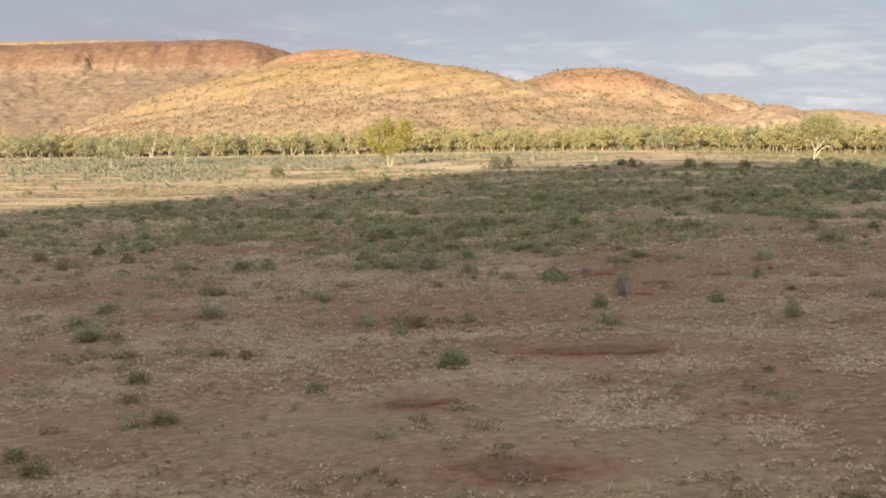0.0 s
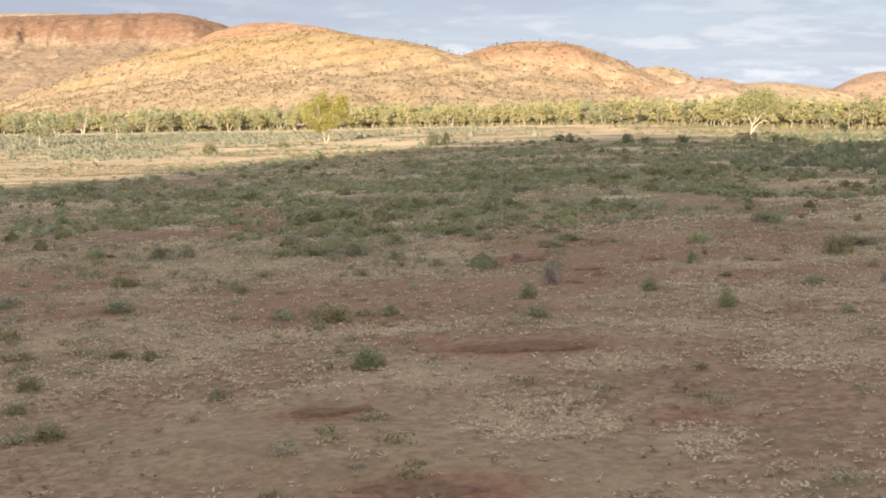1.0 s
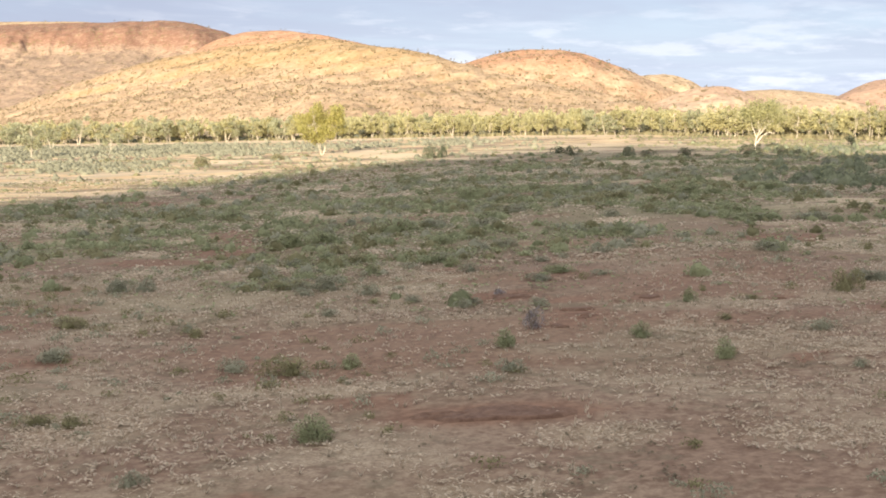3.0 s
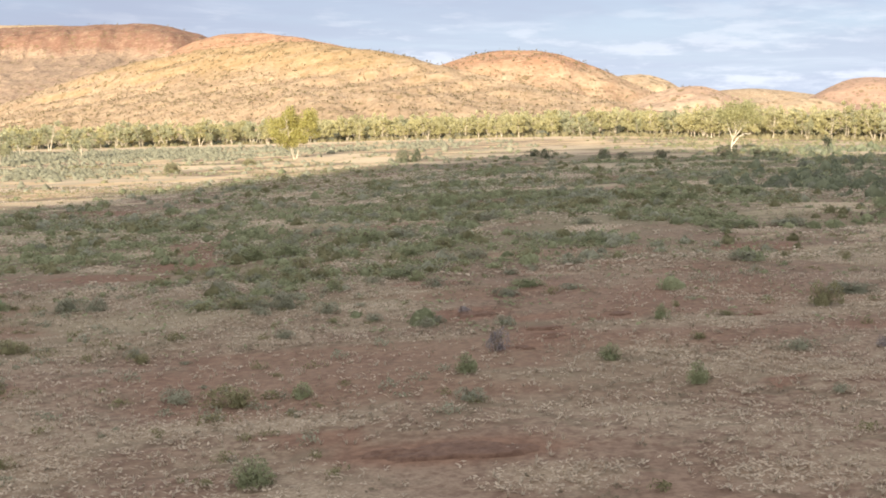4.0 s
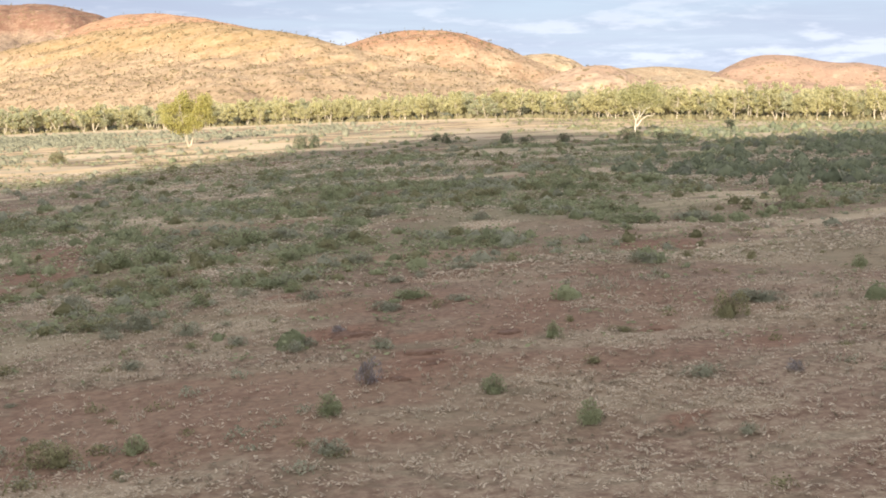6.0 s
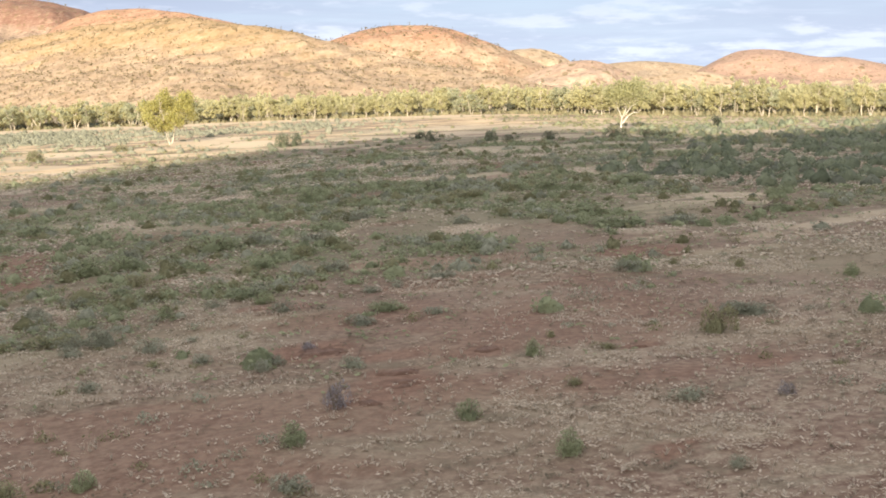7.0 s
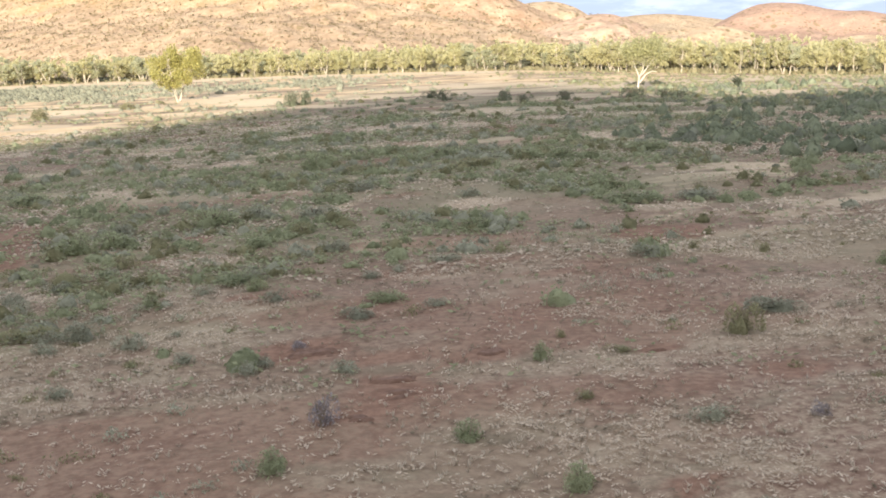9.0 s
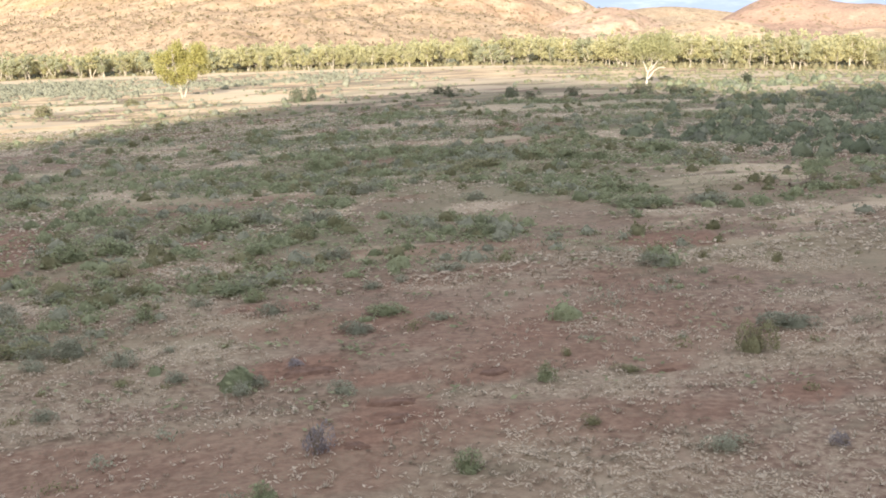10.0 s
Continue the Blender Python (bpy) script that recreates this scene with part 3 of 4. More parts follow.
slopes = {}
slopes["front"] = hill("hill_front", "cream and yellow rocky ridge dotted with scrub", [(-778, 1500, -10), (-718, 1500, -9), (-575, 1437, -9), (-487, 1397, -9), (-426, 1367, 7), (-360, 1334, 27), (-290, 1297, 48), (-223, 1261, 63), (-160, 1224, 72), (-101, 1187, 78), (-45, 1150, 78), (-13, 1136, 71), (18, 1121, 67), (43, 1110, 63), (73, 1095, 54), (107, 1079, 45), (144, 1060, 37), (180, 1040, 29), (215, 1021, 22), (252, 1000, 13), (312, 1000, -10)], 235, 180, CREAM_ROCK, 0.15, 1.0, 11, gullies=0.13)
slopes["plateau"] = hill("hill_plateau", "flat-topped hill with a red rock cliff", [(-1716, 2400, 124), (-1416, 2400, 134), (-1140, 2400, 150), (-975, 2400, 156), (-865, 2400, 160), (-755, 2400, 164), (-590, 2400, 170), (-403, 2400, 177), (-348, 2400, 166), (-293, 2400, 151), (-226, 2400, 119), (-160, 2400, 76), (-40, 2400, 10)], 800, 400, RED_ROCK, 0.22, 1.0, 21, gullies=0.11, edge=60, fine=150, grain=5.0)
slopes["table"] = hill("hill_table", "pale grassy top of the flat-topped hill", [(-1823, 2550, 138), (-1504, 2550, 149), (-1211, 2550, 166), (-1036, 2550, 172), (-919, 2550, 175), (-802, 2550, 180), (-680, 2550, 182), (-595, 2550, 182), (-531, 2550, 175)], 145, 300, PALE_ROCK, 0.0, 0.5, 131, sink=118.0, fine=16, grain=8.0, gullies=0.0)
slopes["shoulder"] = hill("hill_shoulder", "reddish shoulder of the ridge with sparse scrub", [(-306, 1550, 44), (-246, 1550, 74), (-217, 1550, 95), (-175, 1550, 107), (-118, 1550, 109), (-75, 1550, 104), (-32, 1550, 95), (11, 1550, 84), (54, 1550, 67), (114, 1550, 42)], 330, 250, ORANGE_ROCK, 0.3, 0.8, 31)
slopes["dome"] = hill("hill_dome", "orange-red rounded hill with pale lower slopes", [(-29, 1200, 6), (31, 1200, 36), (53, 1200, 52), (86, 1200, 61), (102, 1200, 67), (124, 1200, 72), (152, 1200, 73), (185, 1200, 72), (207, 1200, 64), (229, 1200, 56), (252, 1200, 48), (280, 1200, 36), (308, 1200, 23), (368, 1200, -2)], 300, 250, ORANGE_ROCK, 0.26, 0.75, 41)
slopes["cone"] = hill("hill_cone", "small pale conical hill far behind the ridge", [(168, 1350, 4), (228, 1350, 34), (258, 1350, 49), (283, 1350, 53), (305, 1350, 56), (324, 1350, 53), (343, 1350, 44), (365, 1350, 30), (425, 1350, 5)], 280, 250, PALE_ROCK, 0.2, 1.3, 51)
slopes["saddle"] = hill("hill_saddle", "low reddish hill between the ridges", [(152, 1078, -10), (212, 1078, 8), (242, 1078, 25), (267, 1078, 34), (287, 1078, 37), (305, 1078, 36), (318, 1078, 31), (338, 1078, 23), (364, 1078, 12), (424, 1078, -10)], 260, 200, PINK_ROCK, 0.2, 1.3, 61)
slopes["far"] = hill("hill_far", "distant low range, pale in the evening sun", [(178, 2428, 10), (528, 2428, 38), (678, 2428, 49), (713, 2428, 52), (760, 2428, 56), (819, 2428, 55), (867, 2428, 48), (927, 2428, 42), (1060, 2428, 43), (1244, 2428, 36), (1496, 2428, 26), (2096, 2428, 38)], 500, 400, PALE_ROCK, 0.15, 0.8, 71, fine=50, grain=8.0)
slopes["knoll"] = hill("hill_knoll", "pale low knoll behind the river trees", [(205, 978, -10), (265, 978, 11), (298, 978, 19), (321, 978, 22), (345, 978, 25), (368, 978, 26), (382, 978, 23), (402, 978, 16), (426, 978, 6), (486, 978, -10)], 200, 160, PALE_ROCK, 0.15, 1.3, 81)
slopes["red"] = hill("hill_red", "red bare hill with a smooth rounded top", [(471, 1528, -10), (531, 1528, 12), (553, 1528, 28), (575, 1528, 37), (598, 1528, 51), (620, 1528, 56), (658, 1528, 57), (696, 1528, 50), (727, 1528, 45), (765, 1528, 46), (795, 1528, 39), (859, 1528, 28), (980, 1528, 9), (1240, 1528, 9)], 360, 300, RED_EARTH, 0.3, 0.5, 91, fine=70, grain=5.0)
slopes["low"] = hill("hill_low", "low cream foothill beneath the red hill", [(432, 1128, -10), (492, 1128, 4), (520, 1128, 10), (548, 1128, 17), (570, 1128, 18), (605, 1128, 13), (662, 1128, 12), (751, 1128, 5), (1011, 1128, 5)], 220, 180, PALE_ROCK, 0.1, 1.3, 101)
# unseen range, added to hide the low sun; its crest sets the shade edge
hill("hill_behind", "unseen range behind the camera, added to shade the near plain", [(-816, -1000, 20), (-556, -1000, 250), (-513, -1000, 290), (-485, -1000, 318), (-470, -1000, 328), (-458, -1000, 338), (-443, -1000, 348), (-422, -1000, 355), (-410, -1000, 360), (-401, -1000, 366), (-397, -1000, 375), (-391, -1000, 382), (-370, -1000, 384), (-348, -1000, 377), (-326, -1000, 366), (-308, -1000, 356), (-295, -1000, 352), (-279, -1000, 353), (-268, -1000, 356), (-235, -1000, 368), (-147, -1000, 374), (-28, -1000, 377), (472, -1000, 360), (1172, -1000, 250)], 650, 500, RED_ROCK, 0.2, 0.15, 111, fine=40, grain=9.0)


# ---- scrub ----


def shrub_points(n, wide, tall):
    """Points over a lumpy dome of several rounded lobes, most of them on its skin."""
    lobes = 5
    at = rng.normal(size=(lobes, 2)) * 0.22
    high = rng.uniform(0.6, 1.0, lobes)
    which = rng.integers(0, lobes, n)
    d = rng.normal(size=(n, 3))
    d[:, 2] = np.abs(d[:, 2])
    d /= np.linalg.norm(d, axis=1)[:, None]
    r = rng.uniform(0.5, 1.0, n) ** 0.5
    p = d * r[:, None] * np.array([0.32, 0.32, 1.0])
    p[:, :2] += at[which]
    p[:, 2] *= high[which]
    return p * np.array([wide, wide, tall])


def dome(wide, tall, around=8, rings=3):
    """The rounded leafy body of a shrub, lumpy and open below: points of a grid, ring by ring."""
    up = np.sin(np.linspace(-0.05, 1.53, rings + 1))[:, None]
    ang = np.linspace(0, 2 * np.pi, around, endpoint=False)[None, :] + 0.2 * up
    swell = 1 + 0.22 * np.sin(ang * 2 + rng.uniform(0, 6)) + 0.16 * np.sin(ang * 3 + up * 3 + rng.uniform(0, 6)) + rng.uniform(-0.14, 0.14, (rings + 1, around))
    flat = np.sqrt(np.clip(1 - up ** 2, 0, 1)) * swell
    high = up * (1 + 0.18 * np.sin(ang + rng.uniform(0, 6)) + rng.uniform(-0.12, 0.12, (rings + 1, around)))
    return np.stack([flat * np.cos(ang) * 0.29 * wide, flat * np.sin(ang) * 0.29 * wide, high * 0.56 * tall], axis=-1).reshape(-1, 3)


def dome_faces(around=8, rings=3):
    k, i = np.meshgrid(np.arange(rings), np.arange(around), indexing="ij")
    a, b = (k * around + i).ravel(), (k * around + (i + 1) % around).ravel()
    return np.stack([a, b, b + around, a + around], axis=1)


def scatter_scrub(name, label, xs, ys, wides, talls, per, leaf, material, zs=None, core=True):
    """Many low shrubs as one thing."""
    xs, ys = np.asarray(xs), np.asarray(ys)
    protos = np.stack([shrub_points(per, 1.0, 1.0) for _ in range(24)])
    cores = np.stack([dome(1.0, 1.0) for _ in range(24)])
    n = len(xs)
    which = rng.integers(0, 24, n)
    turn = rng.uniform(0, 2 * np.pi, n)
    c, q = np.cos(turn)[:, None], np.sin(turn)[:, None]
    w, h = np.asarray(wides)[:, None], np.asarray(talls)[:, None]
    base = ground_z(xs, ys) if zs is None else zs

    def put(p):
        return np.stack([xs[:, None] + (p[..., 0] * c - p[..., 1] * q) * w, ys[:, None] + (p[..., 0] * q + p[..., 1] * c) * w, base[:, None] + p[..., 2] * h], axis=-1).reshape(-1, 3)

    centres = put(protos[which])
    out = centres - np.repeat(np.stack([xs, ys, base], axis=1), per, axis=0)
    out[:, 2] *= 1.5
    v, f = leaf_quads(centres, rng.uniform(0.7, 1.3, len(centres)) * np.repeat(np.asarray(wides) ** 0.6 * leaf, per), 0.6, out, 0.6)
    if core:
        body = put(cores[which])
        one = cores.shape[1]
        f = np.concatenate([f, (dome_faces()[None] + len(v) + one * np.arange(n)[:, None, None]).reshape(-1, 4)])
        v = np.concatenate([v, body])
    ob = mesh_thing(name, raw_mesh(name, v, f, True), material)
    return tagged(ob, label, "shrubs", kind="stuff")


def sown(n, x0, x1, y0, y1):
    """Random places in view of the path over the plain."""
    x, y = rng.uniform(x0, x1, n), rng.uniform(y0, y1, n)
    keep = (x > -0.42 * y - 8) & (x < 0.56 * y + 12)
    return x[keep], y[keep]


def picked(x, y, chance):
    keep = rng.uniform(size=len(x)) < chance
    return x[keep], y[keep]


def make_scrub():
    # green scrub of the middle plain
    x, y = sown(66000, -140, 150, 112, 470)
    x, y = picked(x, y, (0.012 + 0.42 * green_patch(x, y)) * (1 - np.where(y > 330, 0.9, 0.8) * strips(x, y)))
    kind = value_noise(x, y, 9, 77) + rng.uniform(-0.35, 0.35, len(x))
    w = 0.7 + 2.9 * rng.uniform(0, 1, len(x)) ** 2.0
    for low, high, material, name, label in ((-9, 0.44, GREEN_SCRUB, "green_scrub", "dense patches of green knee-high shrubs on red soil"), (0.44, 0.66, OLIVE_SCRUB, "olive_scrub", "olive-brown low shrubs across the plain"), (0.66, 9, GREY_SCRUB, "grey_scrub", "blue-grey saltbush scattered through the plain")):
        k = (kind >= low) & (kind < high)
        scatter_scrub(name, label, x[k], y[k], w[k], w[k] * rng.uniform(0.36, 0.6, k.sum()), 44, 0.092, material)
    # thicket
    x, y = sown(17000, 45, 280, 165, 420)
    thick = np.clip(1.6 * blobs(x, y, THICKETS), 0, 1)
    edge = np.clip((x - 62 - 0.16 * (y - 165)) / 30, 0, 1) * np.clip((y - 190 - 14 * value_noise(x, y, 14, 9)) / 20, 0, 1)
    x, y = picked(x, y, np.maximum(0.07 * edge, thick * (0.07 + 0.55 * np.clip((fractal(x, y * 0.7, 13, 15) - 0.42) * 7, 0, 1))))
    w = 1.6 + 4.0 * rng.uniform(0, 1, len(x)) ** 1.4
    half = rng.uniform(size=len(x)) < 0.68
    scatter_scrub("thicket", "dark green thicket of waist-high bushes", x[half], y[half], w[half], w[half] * rng.uniform(0.45, 0.75, half.sum()), 34, 0.095, DARK_SCRUB)
    scatter_scrub("grey_thicket", "grey-green bushes crowded into a thicket", x[~half], y[~half], w[~half], w[~half] * rng.uniform(0.35, 0.55, (~half).sum()), 34, 0.095, THICKET_GREY)
    # saltbush flats in the sun
    x, y = sown(20000, -260, 70, 330, 700)
    beds = np.clip(1.8 * blobs(x, y, SALTBUSH, 2.2), 0, 1) * np.clip((fractal(x * 0.5, y, 30, 25) - 0.36) * 8, 0, 1)
    gaps = 1 - np.clip(1.5 * blobs(x, y, SANDS, 2.0), 0, 0.85)
    bank = np.clip((np.interp(x, LINE[:, 0], LINE[:, 1]) - 14 - 30 * value_noise(x, y, 40, 37) - y) / 20, 0.05, 1)
    x, y = picked(x, y, (0.07 + beds * 0.9) * gaps * bank)
    w = 1.3 + 3.2 * rng.uniform(0, 1, len(x)) ** 1.5
    scatter_scrub("saltbush_flat", "pale blue-grey saltbush in evening sunlight", x, y, w, w * rng.uniform(0.35, 0.6, len(x)), 9, 0.13, PALE_BUSH)
    # low growth before the river trees
    x, y = sown(13000, -60, 300, 320, 600)
    patch = np.clip((fractal(x * 0.6, y, 44, 35) - 0.47) * 7, 0, 1)
    patch = patch * np.clip((x - 100) / 20, 0.06, 1)
    patch = np.maximum(patch, np.clip((x - 104) / 20, 0, 1) * np.clip((505 - y) / 30, 0, 1))
    x, y = picked(x, y, 0.01 + patch * 0.45)
    w = rng.uniform(0.9, 2.6, len(x))
    some = rng.uniform(size=len(x)) < 0.6
    scatter_scrub("river_scrub", "low olive scrub on the sandy river flat", x[some], y[some], w[some], w[some] * rng.uniform(0.35, 0.6, some.sum()), 18, 0.12, OLIVE_SCRUB)
    scatter_scrub("river_bushes", "yellow-green bushes on the sandy river flat", x[~some], y[~some], w[~some], w[~some] * rng.uniform(0.35, 0.5, (~some).sum()), 18, 0.12, SUN_SCRUB)
    # sparse scrub of the near plain
    x, y = sown(8000, -75, 95, 40, 160)
    patch = np.clip((fractal(x, y, 22, 45) - 0.45) * 6, 0, 1)
    x, y = picked(x, y, (0.02 + 0.15 * patch) * np.clip((26 - x) / 12, 0.3, 2.2))
    w = rng.uniform(0.5, 2.0, len(x))
    grey = rng.uniform(size=len(x)) < 0.5
    scatter_scrub("near_grey_scrub", "small grey-green shrubs in dry grass", x[grey], y[grey], w[grey], w[grey] * 0.42, 84, 0.07, GREY_SCRUB, None, False)
    scatter_scrub("near_olive_scrub", "small olive shrubs in dry grass", x[~grey], y[~grey], w[~grey], w[~grey] * 0.42, 84, 0.07, OLIVE_SCRUB, None, False)
    # saplings and bushes under the river trees
    run = np.linspace(0, 1, len(LINE))
    for name, count, near, deep, low, high, material, label in (("saplings", 700, 14, 60, 3.0, 8.0, GUM_BUSH, "olive saplings crowded under the river gums"), ("young_gums", 1000, -1, 7, 1.4, 4.2, GUM_BUSH, "young olive-brown gums along the edge of the woods"), ("shade_bushes", 260, 6, 30, 2.5, 6.0, SHADE_BUSH, "dark grey-green bushes in the shade of the gums"), ("understorey", 420, -4, 25, 1.0, 2.4, SUN_SCRUB, "yellow-green bushes beneath the river trees")):
        pick = rng.uniform(0, 1, count)
        x, y = np.interp(pick, run, LINE[:, 0]) + rng.uniform(-4, 4, count), np.interp(pick, run, LINE[:, 1]) + rng.uniform(near, deep, count)
        x, y = picked(x, y, np.interp(x, [-70, -10], [0.35 if name == "young_gums" else 1.0, 1.0]))
        count = len(x)
        h = rng.uniform(low, high, count)
        scatter_scrub(name, label, x, y, h * rng.uniform(0.8, 1.5, count), h * np.interp(x, [-350, 0, 200], [0.7, 0.75, 0.95]), 26, 0.17, material)
    # scrub dots on the slopes
    spots, sizes = [], []
    for key, count in (("front", 14000), ("plateau", 11000), ("shoulder", 700), ("dome", 5500), ("cone", 160), ("saddle", 800), ("knoll", 700), ("red", 260), ("low", 600), ("far", 90)):
        flat = slopes[key].reshape(-1, 3)
        take = flat[rng.integers(0, len(flat), count)] + np.concatenate([rng.uniform(-2.0, 2.0, (count, 2)), np.zeros((count, 1))], axis=1)
        spots.append(take)
        sizes.append(1.1 + 3.6 * rng.uniform(0, 1, count) ** 2)
    # small trees along the skylines
    for key, count in (("front", 60), ("plateau", 40), ("table", 30), ("shoulder", 16), ("dome", 34), ("cone", 6), ("red", 8)):
        rim = slopes[key][:, -3]
        spots.append(rim[rng.integers(len(rim) // 10, len(rim) * 9 // 10, count)] + np.array([0, 0, 0.8]))
        sizes.append(rng.uniform(2.0, 5.5, count) * (1.5 if key in ("plateau", "table") else 1.0))
    spots, sizes = np.concatenate(spots), np.concatenate(sizes)
    scatter_scrub("hill_scrub", "scattered dark scrub and small trees on the hillsides", spots[:, 0], spots[:, 1], sizes, sizes * 0.7, 3, 0.42, HILL_SCRUB, spots[:, 2] - 0.2, False)


make_scrub()


def flakes(x, y, per, reach, size, lift, slim=0.4):
    """Flattened leaves or blades lying about the given places."""
    m = len(x)
    a = rng.uniform(0, 2 * np.pi, (m, per))
    r = reach * rng.uniform(0, 1, (m, per)) ** 0.5
    b = rng.uniform(0, 2 * np.pi, (m, per))
    px, py = x[:, None] + np.cos(b) * r, y[:, None] + np.sin(b) * r
    pz = ground_z(px, py) + 0.09 + lift * rng.uniform(0.1, 1, (m, per))
    n = size * rng.uniform(0.5, 1.3, (m, per))
    tip, roll = rng.uniform(-0.45, 0.45, (m, per)), rng.uniform(-0.5, 0.5, (m, per))
    u = np.stack([np.cos(a) * n, np.sin(a) * n, tip * n], axis=-1)
    v = np.stack([-np.sin(a) * n, np.cos(a) * n, roll * n], axis=-1) * slim
    c = np.stack([px, py, pz], axis=-1)
    return np.stack([c - u, c - v, c + u, c + v], axis=2).reshape(-1, 3)


def make_straw():
    """Dry grass: flattened litter in patches, with standing tufts among it."""
    x, y = sown(112000, -60, 95, 26, 150)
    x, y = picked(x, y, (0.025 + 0.24 * straw_cover(x, y) + 0.6 * bleached(x, y)) * (1 - 0.8 * bare_soil(x, y)))
    near = flakes(x, y, 5, 0.42, 0.145, 0.10, 0.40)
    x, y = sown(68000, -120, 130, 140, 340)
    patch = np.maximum(np.clip((fractal(x * 0.6, y, 22, 56) - 0.44) * 5, 0, 1), bleached(x, y))
    x, y = picked(x, y, 0.06 + 0.6 * patch)
    away = flakes(x, y, 4, 0.5, 0.24, 0.2, 0.6)
    v = np.concatenate([near, away])
    ob = mesh_thing("straw_litter", raw_mesh("straw_litter", v, np.arange(len(v)).reshape(-1, 4)), STRAW)
    tagged(ob, "pale flattened litter of dry straw-coloured grass", "grass", kind="stuff")
    # stubble and low dry herbs in the evening sun
    x, y = sown(20000, -150, 20, 290, 480)
    x, y = picked(x, y, np.clip((fractal(x * 0.3, y, 14, 57) - 0.42) * 6, 0.05, 1) * np.clip((40 - x - 0.3 * (y - 290)) / 40, 0, 1) * 0.4 * (1 - 0.9 * strips(x, y)) * (1 - sand_bank(x, y)))
    sunny = flakes(x, y, 3, 0.9, 0.42, 0.35, 0.6)
    ob = mesh_thing("dry_herbs", raw_mesh("dry_herbs", sunny, np.arange(len(sunny)).reshape(-1, 4)), OLIVE_SCRUB)
    tagged(ob, "low dry olive herbs on the sunlit flat", "herbs", kind="stuff")
    x, y = sown(17000, -60, 95, 26, 160)
    x, y = picked(x, y, 0.06 + 0.6 * straw_cover(x, y))
    blades, m, z = 9, len(x), ground_z(x, y)
    ang = rng.uniform(0, 2 * np.pi, (m, blades))
    reach, lift, half = rng.uniform(0.10, 0.34, (m, blades)), rng.uniform(0.16, 0.42, (m, blades)), rng.uniform(0.02, 0.05, (m, blades))
    cx, cy, cz = x[:, None] + 0 * ang, y[:, None] + 0 * ang, z[:, None] + 0 * ang
    ux, uy = np.cos(ang), np.sin(ang)
    tri = [np.stack([cx - uy * half, cy + ux * half, cz], axis=-1), np.stack([cx + uy * half, cy - ux * half, cz], axis=-1), np.stack([cx + ux * reach, cy + uy * reach, cz + lift], axis=-1)]
    v = np.stack(tri, axis=2).reshape(-1, 3)
    ob = mesh_thing("dry_grass", raw_mesh("dry_grass", v, np.arange(len(v)).reshape(-1, 3)), STRAW)
    tagged(ob, "standing tussocks of pale dry grass", "grass", kind="stuff")
    # grey-olive litter of dead herbs
    x, y = sown(36000, -60, 110, 40, 190)
    patch = np.clip((fractal(x * 0.8, y, 11, 65) - 0.46) * 6, 0, 1)
    x, y = picked(x, y, (0.04 + 0.45 * patch) * (1 - 0.8 * bare_soil(x, y)))
    v = flakes(x, y, 5, 0.35, 0.13, 0.16, 0.5)
    ob = mesh_thing("grey_litter", raw_mesh("grey_litter", v, np.arange(len(v)).reshape(-1, 4)), LITTER)
    tagged(ob, "grey-olive litter of dead herbs on the soil", "herbs", kind="stuff")
    # low green herbs between the shrubs
    x, y = sown(90000, -140, 150, 105, 450)
    x, y = picked(x, y, (0.05 + 0.9 * green_patch(x, y)) * (1 - np.where(y > 290, 0.95, 0.9) * strips(x, y)))
    v = flakes(x, y, 7, 1.2, 0.24, 0.40, 0.6)
    ob = mesh_thing("green_herbs", raw_mesh("green_herbs", v, np.arange(len(v)).reshape(-1, 4)), GREEN_SCRUB)
    tagged(ob, "low green herbs growing between the shrubs", "herbs", kind="stuff")


make_straw()


# ---- single shrubs on the near plain ----
def make_shrub(label, wide, tall, leaves, leaf, material, twigs=9):
    root = new("shrub")
    tagged(root, label, "shrub", "shrubs on the plain")
    p = shrub_points(leaves, wide, tall)
    p[:, 2] += 0.08 * tall
    v, f = leaf_quads(p, rng.uniform(0.6, 1.3, leaves) * leaf, 0.40 if leaves > 600 else 0.34, p * np.array([1, 1, 1.5]), 0.4, 3.0)
    if material is not DRY_SCRUB and leaves > 600:
        f = np.concatenate([f, dome_faces(14, 6) + len(v)])
        v = np.concatenate([v, dome(wide * 0.78, tall * 0.8, 14, 6)])
    mesh_thing("foliage", raw_mesh("foliage", v, f), material, root)
    bm = bmesh.new()
    for _ in range(twigs):
        a = rng.uniform(0, 2 * math.pi)
        top = Vector((math.cos(a) * wide * 0.33 * rng.uniform(0.3, 1), math.sin(a) * wide * 0.33 * rng.uniform(0.3, 1), tall * rng.uniform(0.6, 1.0)))
        limb(bm, Vector((0, 0, -0.05)), top, 0.02, 0.007, 4)
    mesh = bpy.data.meshes.new("woody_base")
    bm.to_mesh(mesh)
    bm.free()
    mesh_thing("woody_base", mesh, GREY_BARK, root)
    return root


def limb(bm, a, b, ra, rb, sides=6):
    """A tapered stick between two points."""
    way = (b - a).normalized()
    side = way.orthogonal().normalized()
    other = way.cross(side)
    rings = []
    for p, r in ((a, ra), (b, rb)):
        rings.append([bm.verts.new(p + (side * math.cos(k * 2 * math.pi / sides) + other * math.sin(k * 2 * math.pi / sides)) * r) for k in range(sides)])
    for k in range(sides):
        bm.faces.new((rings[0][k], rings[0][(k + 1) % sides], rings[1][(k + 1) % sides], rings[1][k]))
    bm.faces.new(rings[1])


